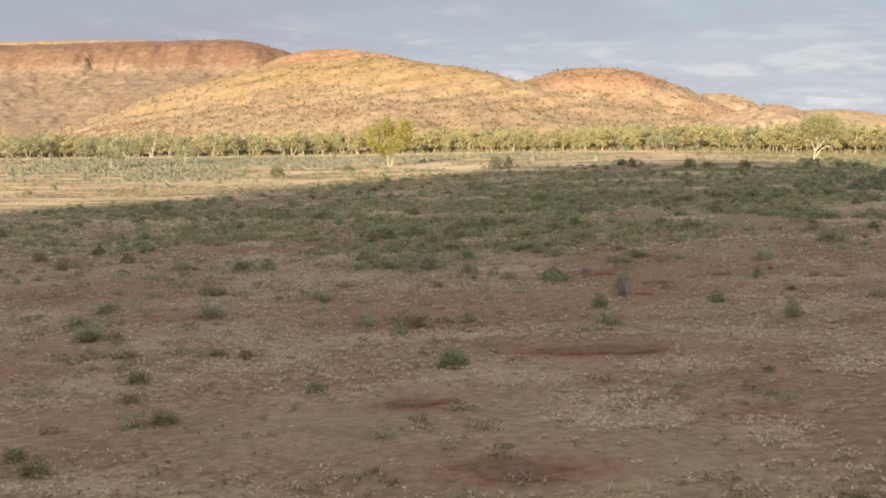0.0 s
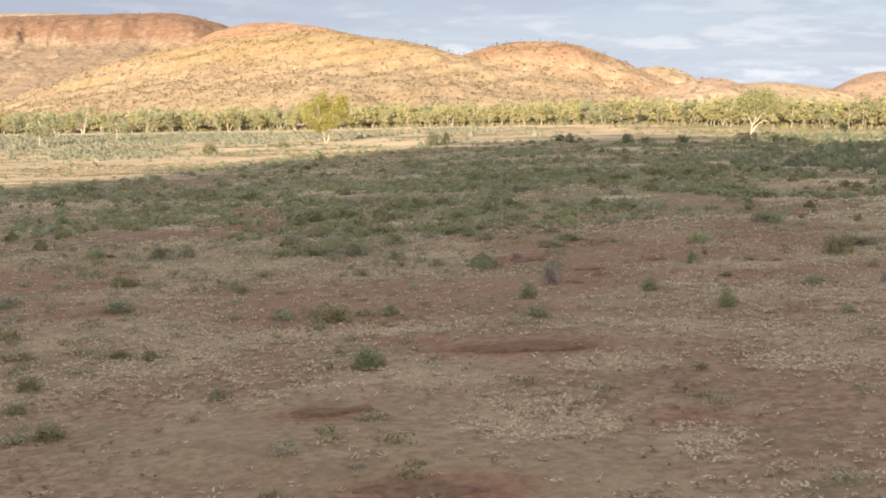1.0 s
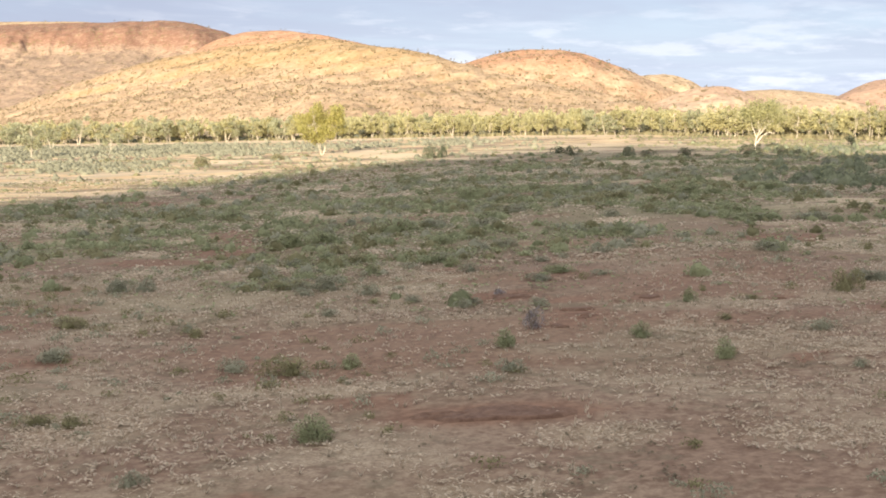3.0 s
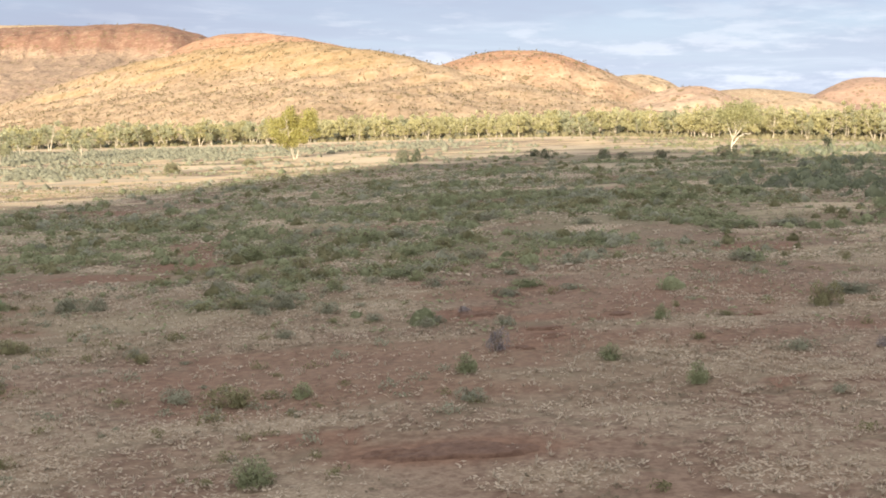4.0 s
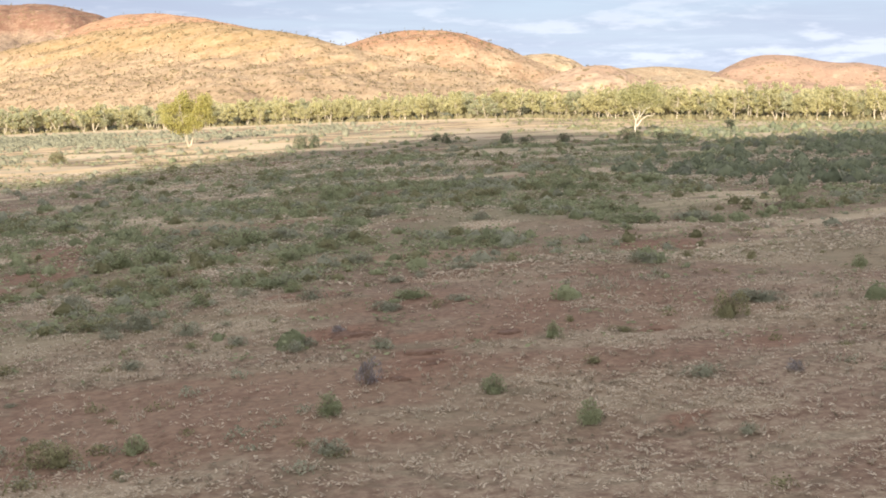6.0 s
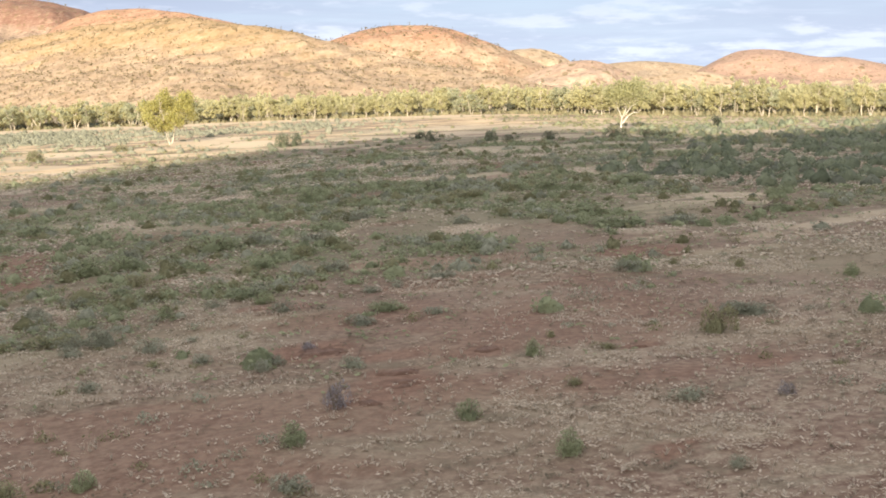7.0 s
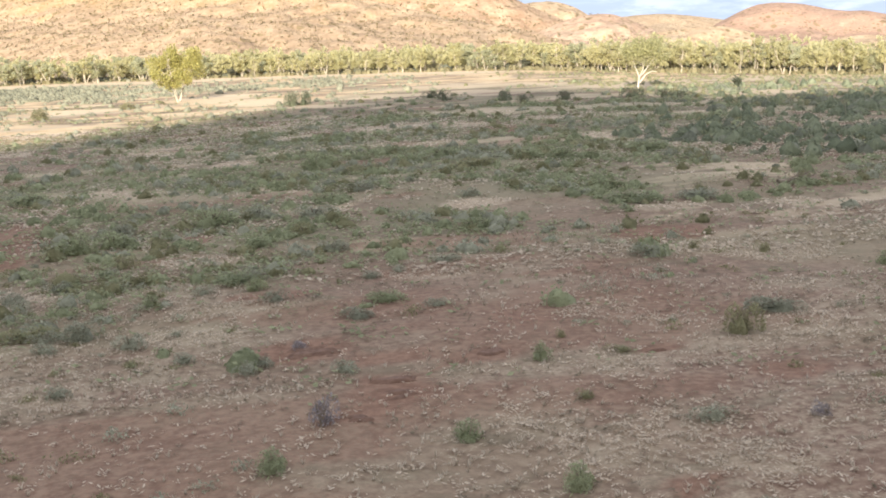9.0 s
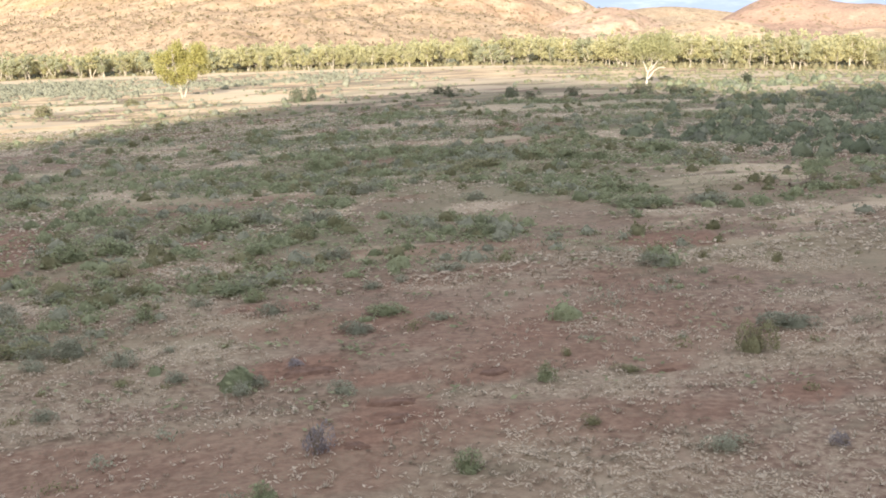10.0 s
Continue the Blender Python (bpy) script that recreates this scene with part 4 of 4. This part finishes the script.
def spot(x, y, turn=0.0, size=1.0):
    return pose(x, y, float(ground_z(x, y)), 0, 0, turn) @ Matrix.Scale(size, 4)


SHRUBS = {
    "green": ("bushy green shrub among dry grass on red soil", GREEN_SCRUB),
    "grey": ("rounded blue-grey saltbush on red soil", GREY_SCRUB),
    "olive": ("olive-yellow shrub with fine upright stems", OLIVE_SCRUB),
    "dark": ("dark green bush on the edge of the shade", DARK_BUSH),
    "dead": ("dead grey twiggy bush on bare red soil", DRY_SCRUB),
}
# two shapes of each kind, one metre wide and one metre tall before they are sized
MAKERS = {key: [make_shrub(label, 1.0, 1.0, 1150 if k else 620, 0.047 if k else 0.056, material) for k in range(2)] for key, (label, material) in SHRUBS.items()}
first_shrub = set()


def place_shrub(key, x, y, wide, tall):
    shape = int(wide > 2.0)
    m = pose(x, y, float(ground_z(x, y)), 0, 0, rng.uniform(0, 360))
    if (key, shape) in first_shrub:
        ob = copy_thing(MAKERS[key][shape], m)
    else:
        ob = MAKERS[key][shape]
        ob.matrix_basis = m
        first_shrub.add((key, shape))
    ob.scale = (wide * 1.15, wide * 1.15, tall)


GREEN_AT = [(-7.1, 164.0, 4.1, 2.2), (-4.0, 165.9, 4.2, 1.9), (5.4, 176.7, 5.8, 2.3), (1.4, 169.2, 1.8, 1.2), (-19.8, 207.7, 5.6, 1.6), (18.3, 224.5, 3.4, 2.4), (19.9, 233.8, 4.5, 2.1), (33.8, 228.6, 5.3, 1.9), (39.0, 231.4, 5.4, 1.8), (31.1, 243.7, 4.8, 1.6), (42.9, 233.5, 2.7, 1.4), (33.2, 161.9, 4.0, 1.4), (51.1, 223.4, 5.2, 1.7), (56.5, 220.4, 5.2, 2.0), (60.3, 218.3, 3.5, 1.7), (11.2, 159.8, 2.5, 1.1), (2.8, 135.5, 1.8, 0.9)]
GREEN_NEAR = [(9.9, 142.9, 4.4, 0.8), (21.3, 130.7, 3.0, 0.9), (76.0, 177.6, 4.3, 1.0), (83.9, 197.0, 3.1, 1.5), (71.4, 225.6, 7.2, 1.8), (19.3, 188.9, 6.2, 1.1), (53.1, 185.1, 4.2, 1.4), (53.6, 172.4, 7.1, 1.1), (28.9, 110.8, 1.3, 1.2), (26.4, 90.1, 1.7, 1.3), (12.6, 95.1, 1.8, 1.2), (22.4, 97.8, 1.8, 1.1)]
GREY_AT = [(-4.3, 175.5, 2.6, 1.3), (11.2, 179.2, 3.3, 1.3), (16.9, 176.5, 4.5, 1.3), (10.7, 143.6, 2.0, 1.0), (23.4, 197.4, 4.4, 1.2), (36.1, 185.5, 2.7, 1.1), (-7.6, 137.4, 1.9, 1.2), (-1.1, 126.4, 2.6, 1.7), (-3.0, 122.8, 1.6, 0.8), (6.6, 118.3, 1.5, 0.8), (11.8, 115.9, 1.5, 0.7), (6.8, 138.5, 1.4, 0.8), (12.7, 133.8, 1.8, 1.1), (18.0, 155.4, 2.7, 1.1), (18.8, 126.0, 2.5, 0.7), (27.5, 145.2, 2.5, 0.7), (24.8, 127.6, 1.7, 0.7), (61.0, 173.8, 5.3, 1.0), (47.7, 118.8, 3.6, 1.1), (45.2, 140.2, 2.9, 1.2), (-6.0, 145.0, 2.1, 1.0), (35.3, 97.4, 1.8, 0.9), (33.4, 85.6, 1.0, 0.6), (12.1, 88.0, 1.6, 0.9)]
OLIVE_AT = [(-1.5, 153.1, 2.2, 1.3), (0.7, 144.8, 2.0, 1.0), (-4.5, 127.6, 3.5, 0.9), (15.5, 165.7, 3.0, 1.2), (4.1, 182.7, 2.0, 1.1), (31.4, 115.5, 0.7, 0.6), (29.8, 102.5, 1.1, 0.5), (34.4, 111.8, 1.4, 0.4), (-53.5, 398.8, 6.0, 3.3), (49.8, 142.6, 1.1, 1.0), (55.2, 139.5, 1.3, 1.1), (-33.1, 432.2, 5.5, 2.2), (43.1, 217.5, 5.0, 1.3), (26.5, 219.6, 5.1, 1.2), (42.9, 113.7, 2.2, 2.1), (-18.2, 53.3, 1.7, 0.9), (-20.0, 56.0, 1.5, 0.8), (-17.7, 68.4, 1.3, 0.7)]
DARK_AT = [(17.3, 394.5, 3.8, 4.9), (20.7, 396.6, 3.6, 4.5), (59.7, 380.8, 3.2, 3.3), (57.5, 394.8, 3.9, 2.3), (73.9, 366.0, 3.6, 3.2), (77.5, 355.1, 3.4, 2.4), (90.1, 362.1, 3.4, 2.7), (108.6, 361.3, 6.0, 3.0), (115.7, 354.1, 4.4, 2.4), (119.5, 349.2, 4.0, 2.0)]
DEAD_AT = [(15.1, 101.7, 1.5, 1.9), (40.7, 95.9, 1.0, 0.9), (14.0, 118.8, 1.2, 0.7)]
for key, spots in (("green", GREEN_AT + GREEN_NEAR), ("grey", GREY_AT), ("olive", OLIVE_AT), ("dark", DARK_AT), ("dead", DEAD_AT)):
    for x, y, wide, tall in spots:
        place_shrub(key, x, y, wide, tall)
x, y = sown(520, -70, 95, 62, 150)
x, y = picked(x, y, 0.26 * np.clip((22 - x) / 14, 0.2, 1))
for a, b in zip(x, y):
    wide = float(rng.uniform(0.7, 2.4))
    place_shrub(str(rng.choice(["green", "grey", "olive", "grey"])), a, b, wide, wide * float(rng.uniform(0.4, 0.7)))


# ---- gum trees ----
def grown(pick, at, way, length, r, level, spread, out, after=None):
    """Branch by branch: fills out with (from, to, radius, radius, level)."""
    for _ in range(2):
        way = (way + Vector(pick.normal(size=3)) * 0.13 + Vector((0, 0, 0.06))).normalized()
        to = at + way * length / 2
        out.append((at, to, r, r * 0.84, level))
        at, r = to, r * 0.84
    if level == 0:
        return
    kids = int(pick.integers(2, 4))
    turn = pick.uniform(0, 2 * math.pi)
    side = way.orthogonal().normalized()
    other = way.cross(side)
    for k in range(kids):
        a = turn + 2 * math.pi * k / kids + pick.uniform(-0.5, 0.5)
        lean = spread * pick.uniform(0.55, 1.3)
        child = way * math.cos(lean) + (side * math.cos(a) + other * math.sin(a)) * math.sin(lean)
        child.z += 0.12
        grown(pick, at, child.normalized(), (after or length) * pick.uniform(0.66, 0.9), r * 0.66, level - 1, spread, out)


def make_tree(label, tall, crown_wide, leaves, leaf, foliage, bark, levels=3, bare=0.38, lean=0.06, seed=0, thick=1.0, spread=0.5, clump=1.15, boughs=(), low=2):
    """A gum: a pale forked trunk, rising limbs, and a ragged crown of leaf clumps with gaps."""
    pick = np.random.default_rng(seed)
    root = new("gum_tree")
    tagged(root, label, "tree", "river gums")
    sticks = []
    way = Vector((pick.uniform(-1, 1) * lean, pick.uniform(-1, 1) * lean, 1)) if not boughs else Vector((lean, 0, 1))
    grown(pick, Vector((0, 0, 0)), way.normalized(), tall * bare, tall * 0.0125 * thick, levels, spread, sticks, tall * 0.34)
    top = max(q.z for p, q, a, b, k in sticks)
    reach = sorted(math.hypot(q.x, q.y) for p, q, a, b, k in sticks)[int(len(sticks) * 0.92)]
    sx, sz = 0.40 * crown_wide / reach, 0.92 * tall / top
    bm = bmesh.new()
    tips = []
    for p, q, a, b, k in sticks:
        p, q = Vector((p.x * sx, p.y * sx, p.z * sz - 0.2)), Vector((q.x * sx, q.y * sx, q.z * sz - 0.2))
        limb(bm, p, q, a, b, 7 if k == levels else 5 if k > 0 else 3)
        if k <= low:
            tips.append(q)
        if k == 0:
            tips.append(p.lerp(q, 0.3) - Vector((0, 0, tall * pick.uniform(0.0, 0.06))))
    mesh = bpy.data.meshes.new("trunk")
    bm.to_mesh(mesh)
    bm.free()
    stem = mesh_thing("trunk", mesh, bark, root, "pale smooth forked trunk")
    for path in boughs:
        bm = bmesh.new()
        for k in range(len(path) - 1):
            r = 0.20 * (1 - k / len(path))
            limb(bm, Vector(path[k]), Vector(path[k + 1]), r, r * 0.7, 6)
        mesh = bpy.data.meshes.new("dead_bough")
        bm.to_mesh(mesh)
        bm.free()
        mesh_thing("dead_bough", mesh, bark, stem, "bare white dead bough")
    tips = np.array([tuple(t) for t in tips])
    which = pick.integers(0, len(tips), leaves)
    ball = pick.normal(size=(leaves, 3))
    ball /= np.linalg.norm(ball, axis=1)[:, None]
    ball *= (pick.uniform(0.05, 1.0, leaves) ** 0.6)[:, None]
    size = clump * crown_wide * pick.uniform(0.05, 0.17, len(tips))
    centres = tips[which] + ball * size[which][:, None] * np.array([1.0, 1.0, 0.9])
    out = ball + (centres - np.array([0, 0, tall * 0.55])) / crown_wide
    v, f = leaf_quads(centres, pick.uniform(0.6, 1.3, leaves) * leaf, 0.5, out, 0.45, 2.4)
    mesh_thing("crown", raw_mesh("crown", v, f), foliage, root)
    return root


def make_gum(label, tall, wide, leaves, leaf, foliage, bark, stems=2, bare=0.32, fan=0.2, seed=0, clumps=16, girth=1.0):
    """A river gum of several rising stems, with leaf clumps from the lower boughs to the top."""
    pick = np.random.default_rng(seed)
    root = new("gum_tree")
    tagged(root, label, "tree", "river gums")
    bm = bmesh.new()
    centres, sizes = [], []
    turn = pick.uniform(0, 2 * math.pi)
    for k in range(stems):
        a = turn + 2 * math.pi * k / stems + pick.uniform(-0.6, 0.6)
        lean = fan * pick.uniform(0.5, 1.2) if stems > 1 else fan * 0.4
        high = tall * pick.uniform(0.8, 0.96)
        at, r = Vector((math.cos(a), math.sin(a), 0)) * 0.25 * (stems > 1) - Vector((0, 0, 0.3)), girth * tall * 0.016 * (0.8 if stems > 2 else 1.0)
        spine = [at]
        for i in range(6):
            bend = Vector(pick.normal(size=3)) * 0.11
            way = (Vector((math.cos(a) * math.sin(lean), math.sin(a) * math.sin(lean), math.cos(lean))) + bend).normalized()
            to = at + way * high / 6
            limb(bm, at, to, r, r * 0.80, 6)
            at, r = to, r * 0.80
            spine.append(at)
        for i in range(clumps // stems):
            f = bare + (0.98 - bare) * (i + pick.uniform(0, 1)) / (clumps // stems)
            p = spine[min(5, int(f * 6))].lerp(spine[min(6, int(f * 6) + 1)], f * 6 - int(f * 6))
            out = wide * 0.36 * (0.45 + 0.75 * math.sin(math.pi * min(1.0, (f - bare) / (1 - bare) * 0.85 + 0.12)))
            b = pick.uniform(0, 2 * math.pi)
            q = p + Vector((math.cos(b), math.sin(b), 0)) * out * pick.uniform(0.35, 1.0) + Vector((0, 0, wide * pick.uniform(0.02, 0.16)))
            limb(bm, p - Vector((0, 0, tall * 0.05)), q, girth * tall * 0.005, girth * tall * 0.002, 4)
            centres.append(tuple(q))
            sizes.append(wide * pick.uniform(0.10, 0.19))
    mesh = bpy.data.meshes.new("trunk")
    bm.to_mesh(mesh)
    bm.free()
    mesh_thing("trunk", mesh, bark, root, "pale smooth forked trunk")
    centres, sizes = np.array(centres), np.array(sizes)
    which = pick.choice(len(centres), leaves, p=sizes ** 2 / np.sum(sizes ** 2))
    ball = pick.normal(size=(leaves, 3))
    ball /= np.linalg.norm(ball, axis=1)[:, None]
    ball *= (pick.uniform(0.05, 1.0, leaves) ** 0.5)[:, None]
    at = centres[which] + ball * sizes[which][:, None] * np.array([1.0, 1.0, 0.95])
    v, f = leaf_quads(at, pick.uniform(0.6, 1.3, leaves) * leaf, 0.5, ball + (at - np.array([0, 0, tall * 0.6])) / wide, 0.45, 2.4)
    mesh_thing("crown", raw_mesh("crown", v, f), foliage, root)
    return root


yellow = make_gum("tall yellow-green river gum with a full crown, sunlit", 19.5, 14.5, 9600, 0.35, YELLOW_LEAF, WHITE_BARK, 4, 0.27, 0.26, 5, 48, 0.7)
yellow.matrix_basis = spot(-19.8, 458.9, 40)
white = make_tree("broad river gum with a gleaming white trunk", 16.8, 19.5, 3600, 0.40, OLD_LEAF, BRIGHT_BARK, 4, 0.30, 0.22, 8, 1.35, 0.55, 1.1, [[(0.5, 0, 2.2), (2.2, -0.3, 4.6), (4.0, -0.6, 5.6), (5.4, -0.8, 5.4)], [(1.6, 0, 5.2), (3.8, -1.0, 8.6), (6.2, -1.6, 10.0), (8.3, -1.8, 11.2)], [(3.8, -1.0, 8.6), (4.6, -1.4, 10.6), (5.0, -1.6, 12.4)]])
white.matrix_basis = spot(120.3, 395.4, 0)
young = make_tree("slender dark green young tree at the thicket", 7.2, 3.6, 420, 0.24, DARK_BUSH, GREY_BARK, 3, 0.16, 0.05, 61, 1.0, 0.34, 1.3)
young.matrix_basis = spot(126.6, 331.5, 0)
VARIANTS = [make_gum("grey-green river gum with a pale trunk" if k in (1, 4, 6) else "olive-green river gum with a pale trunk", h, w, 950, 0.50, GREY_GUM if k in (1, 4, 6) else GUM_LEAF, WHITE_BARK, 1 + k % 3, 0.26 + 0.04 * (k % 3), 0.20, 20 + k, 18) for k, (h, w) in enumerate([(15, 9), (16, 10), (13, 8.5), (17, 10), (13.5, 9), (16, 9), (14.5, 11)])]
VARIANTS.append(make_tree("dark dense bushy tree among the river gums", 10.0, 9.0, 900, 0.55, DARK_LEAF, GREY_BARK, 3, 0.2, 0.05, 40, 1.0, 0.6, 1.3))


def stature(x):
    """The woods stand lower upstream."""
    return float(np.interp(x, [-350, 0, 120, 200, 380], [0.70, 0.74, 0.80, 0.95, 0.95]))


def plant_line():
    run = np.concatenate([[0], np.cumsum(np.linalg.norm(np.diff(LINE, axis=0), axis=1))])
    first = set()
    count = 330
    for k in range(count):
        s = (k + rng.uniform(-1.6, 1.6)) / count * run[-1]
        x, y = np.interp(s, run, LINE[:, 0]), np.interp(s, run, LINE[:, 1])
        x, y = x + rng.uniform(-3, 3), y + rng.choice([rng.uniform(-3, 6), rng.uniform(6, 26)])
        grey = float(np.interp(x, [-120, 20, 120], [0.24, 0.10, 0.05]))
        other = (0.98 - 3 * grey) / 4
        v = int(rng.choice(8, p=[other, grey, other, other, grey, other, grey, 0.02]))
        size = float(rng.uniform(0.66, 1.2)) * math.hypot(x, y) / 620 * stature(x)
        # upstream the woods stand looser
        if rng.uniform() < np.interp(x, [-60, 0], [0.6, 1.0]):
            place_tree(v, x, y, size, first)
    for x, y, size in ((-134, 493, 1.07), (-155, 650, 0.99), (-114, 542, 0.96), (-88, 727, 0.92), (-174, 598, 0.9), (-153, 591, 0.81), (-143, 640, 0.87), (-130, 782, 0.99), (-89, 747, 0.94), (-118, 705, 0.86)):
        place_tree(int(rng.integers(0, 7)), x, y, size, first)
    # the woods behind them, too close to count
    crowns, stems = [], []
    for k in range(560):
        s = (k + rng.uniform(-0.5, 0.5)) / 560 * run[-1]
        x, y = np.interp(s, run, LINE[:, 0]) + rng.uniform(-3, 3), np.interp(s, run, LINE[:, 1]) + rng.uniform(2, 55)
        if rng.uniform() > np.interp(x, [-60, 0], [0.7, 1.0]):
            continue
        kids = {c.name.split(".")[0]: c.data for c in VARIANTS[int(rng.integers(0, 7))].children}
        m = np.array(spot(x, y, rng.uniform(0, 360), float(rng.uniform(0.85, 1.12)) * math.hypot(x, y) / 640 * stature(x)))
        for key, store in (("crown", crowns), ("trunk", stems)):
            co = np.empty(len(kids[key].vertices) * 3, dtype=np.float32)
            kids[key].vertices.foreach_get("co", co)
            if key == "crown":
                quads = co.reshape(-1, 4, 3)[::4]
                core = quads.mean(axis=1, keepdims=True)
                store.append(((quads - core) * 1.9 + core).reshape(-1, 3) @ m[:3, :3].T + m[:3, 3])
            elif k % 2:
                bm = bmesh.new()
                bm.from_mesh(kids[key])
                bmesh.ops.triangulate(bm, faces=bm.faces)
                tri = np.array([[v.co[:] for v in f.verts] for f in bm.faces]).reshape(-1, 3)
                bm.free()
                store.append(tri @ m[:3, :3].T + m[:3, 3])
    v = np.concatenate(crowns)
    woods = mesh_thing("woods_foliage", raw_mesh("woods_foliage", v, np.arange(len(v)).reshape(-1, 4)), GUM_LEAF)
    tagged(woods, "olive crowns of the gum woods along the river", "trees", kind="stuff")
    v = np.concatenate(stems)
    woods = mesh_thing("woods_trunks", raw_mesh("woods_trunks", v, np.arange(len(v)).reshape(-1, 3)), WHITE_BARK)
    tagged(woods, "pale trunks of the gum woods along the river", "trees", kind="stuff")
    for v, tree in enumerate(VARIANTS):
        if v not in first:
            tree.matrix_basis = spot(-240 - 10 * v, 610, 0)


def place_tree(v, x, y, size, first):
    tilt = rng.uniform(-6, 6, 2)
    m = pose(x, y, float(ground_z(x, y)) - 0.1, tilt[0], tilt[1], rng.uniform(0, 360))
    if v in first:
        ob = copy_thing(VARIANTS[v], m)
    else:
        ob = VARIANTS[v]
        ob.matrix_basis = m
        first.add(v)
    ob.scale = (size * rng.uniform(1.0, 1.45), size * rng.uniform(1.0, 1.45), size * rng.uniform(0.9, 1.1))


plant_line()


# ---- bare red scrapes ----
def make_scrape(x, y, wide, deep, seed):
    """Broken, churned earth: a shallow heap of clods with a torn edge."""
    pick = np.random.default_rng(seed)
    rows, cols = 30, 44
    gx, gy = np.meshgrid(np.linspace(-1, 1, cols), np.linspace(-1, 1, rows))
    lean = pick.uniform(-0.25, 0.25)
    px, py = x + gx * wide * 0.6, y + (gy + lean * gx) * deep * 0.6
    torn = fractal(px * 0.35 + seed * 7, py * 1.3, 1.5, 301, 4)
    body = 0.62 - np.sqrt(gx ** 2 + gy ** 2) + 2.4 * (torn - 0.5)
    body = np.minimum(body, 3 * np.minimum(1 - np.abs(gx), 1 - np.abs(gy)) - 0.1)
    clods = fractal(px + seed * 3, py, 0.6, 311, 3)
    z = ground_z(px, py) + np.clip(body * 0.9, -0.35, 0.17) + 0.10 * (clods - 0.5)
    verts = np.stack([px, py, z], axis=-1).reshape(-1, 3)
    ob = mesh_thing("bare_earth", raw_mesh("bare_earth", verts, grid_faces(rows, cols), True), SCRAPE)
    tagged(ob, "dug-over patch of bare dark red earth", "bare earth", "bare patches", "structure")


for k, (x, y, w, d) in enumerate(SCRAPES):
    make_scrape(x, y, w, d, 200 + k)


def fallen_branches(x, y):
    """A dead tree lying broken on the ground."""
    root = new("fallen_branches")
    tagged(root, "dead grey branches of a fallen tree on red soil", "fallen branches")
    bm = bmesh.new()
    limb(bm, Vector((-2.6, 0.2, 0.25)), Vector((0.4, -0.1, 0.45)), 0.22, 0.15, 7)
    mesh = bpy.data.meshes.new("log")
    bm.to_mesh(mesh)
    bm.free()
    log = mesh_thing("log", mesh, GREY_BARK, root)
    for k in range(15):
        bm = bmesh.new()
        a = rng.uniform(-1.3, 1.3)
        start = Vector((rng.uniform(-2.2, 0.6), rng.uniform(-0.2, 0.2), 0.35))
        end = start + Vector((math.cos(a) * rng.uniform(0.8, 2.6), math.sin(a) * rng.uniform(0.6, 1.8), rng.uniform(-0.1, 0.9)))
        end.z = max(end.z, 0.1)
        limb(bm, start, end, 0.07, 0.02, 5)
        for _ in range(3):
            p = start.lerp(end, rng.uniform(0.4, 0.95))
            limb(bm, p, p + Vector((rng.uniform(-0.6, 0.8), rng.uniform(-0.6, 0.6), rng.uniform(0.0, 0.6))), 0.03, 0.01, 4)
        mesh = bpy.data.meshes.new("branch")
        bm.to_mesh(mesh)
        bm.free()
        mesh_thing("branch", mesh, GREY_BARK, log)
    root.matrix_basis = pose(x, y, float(ground_z(x, y)), 0, 0, 12) @ Matrix.Scale(1.3, 4)


fallen_branches(76.4, 179.5)


def bare_tree(x, y, tall, seed):
    """A small dead tree, twigs and all."""
    pick = np.random.default_rng(seed)
    root = new("dead_tree")
    tagged(root, "small dead grey tree with bare branches in the thicket", "tree", "dead trees")
    sticks = []
    grown(pick, Vector((0, 0, -0.1)), Vector((pick.uniform(-0.2, 0.2), 0, 1)).normalized(), tall * 0.34, tall * 0.022, 4, 0.5, sticks)
    for name, levels in (("trunk", (4, 3)), ("branches", (2, 1, 0))):
        bm = bmesh.new()
        for p, q, a, b, k in sticks:
            if k in levels:
                limb(bm, p, q, max(a, 0.02), max(b, 0.014), 5 if k > 2 else 3)
        mesh = bpy.data.meshes.new(name)
        bm.to_mesh(mesh)
        bm.free()
        root_or_trunk = mesh_thing(name, mesh, GREY_BARK, root if name == "trunk" else root_or_trunk)
    root.matrix_basis = spot(x, y, 0)


for k, (x, y, tall) in enumerate(((119.5, 279.1, 4.6), (125.5, 270.1, 3.8), (106.0, 262.0, 3.0))):
    bare_tree(x, y, tall, 400 + k)
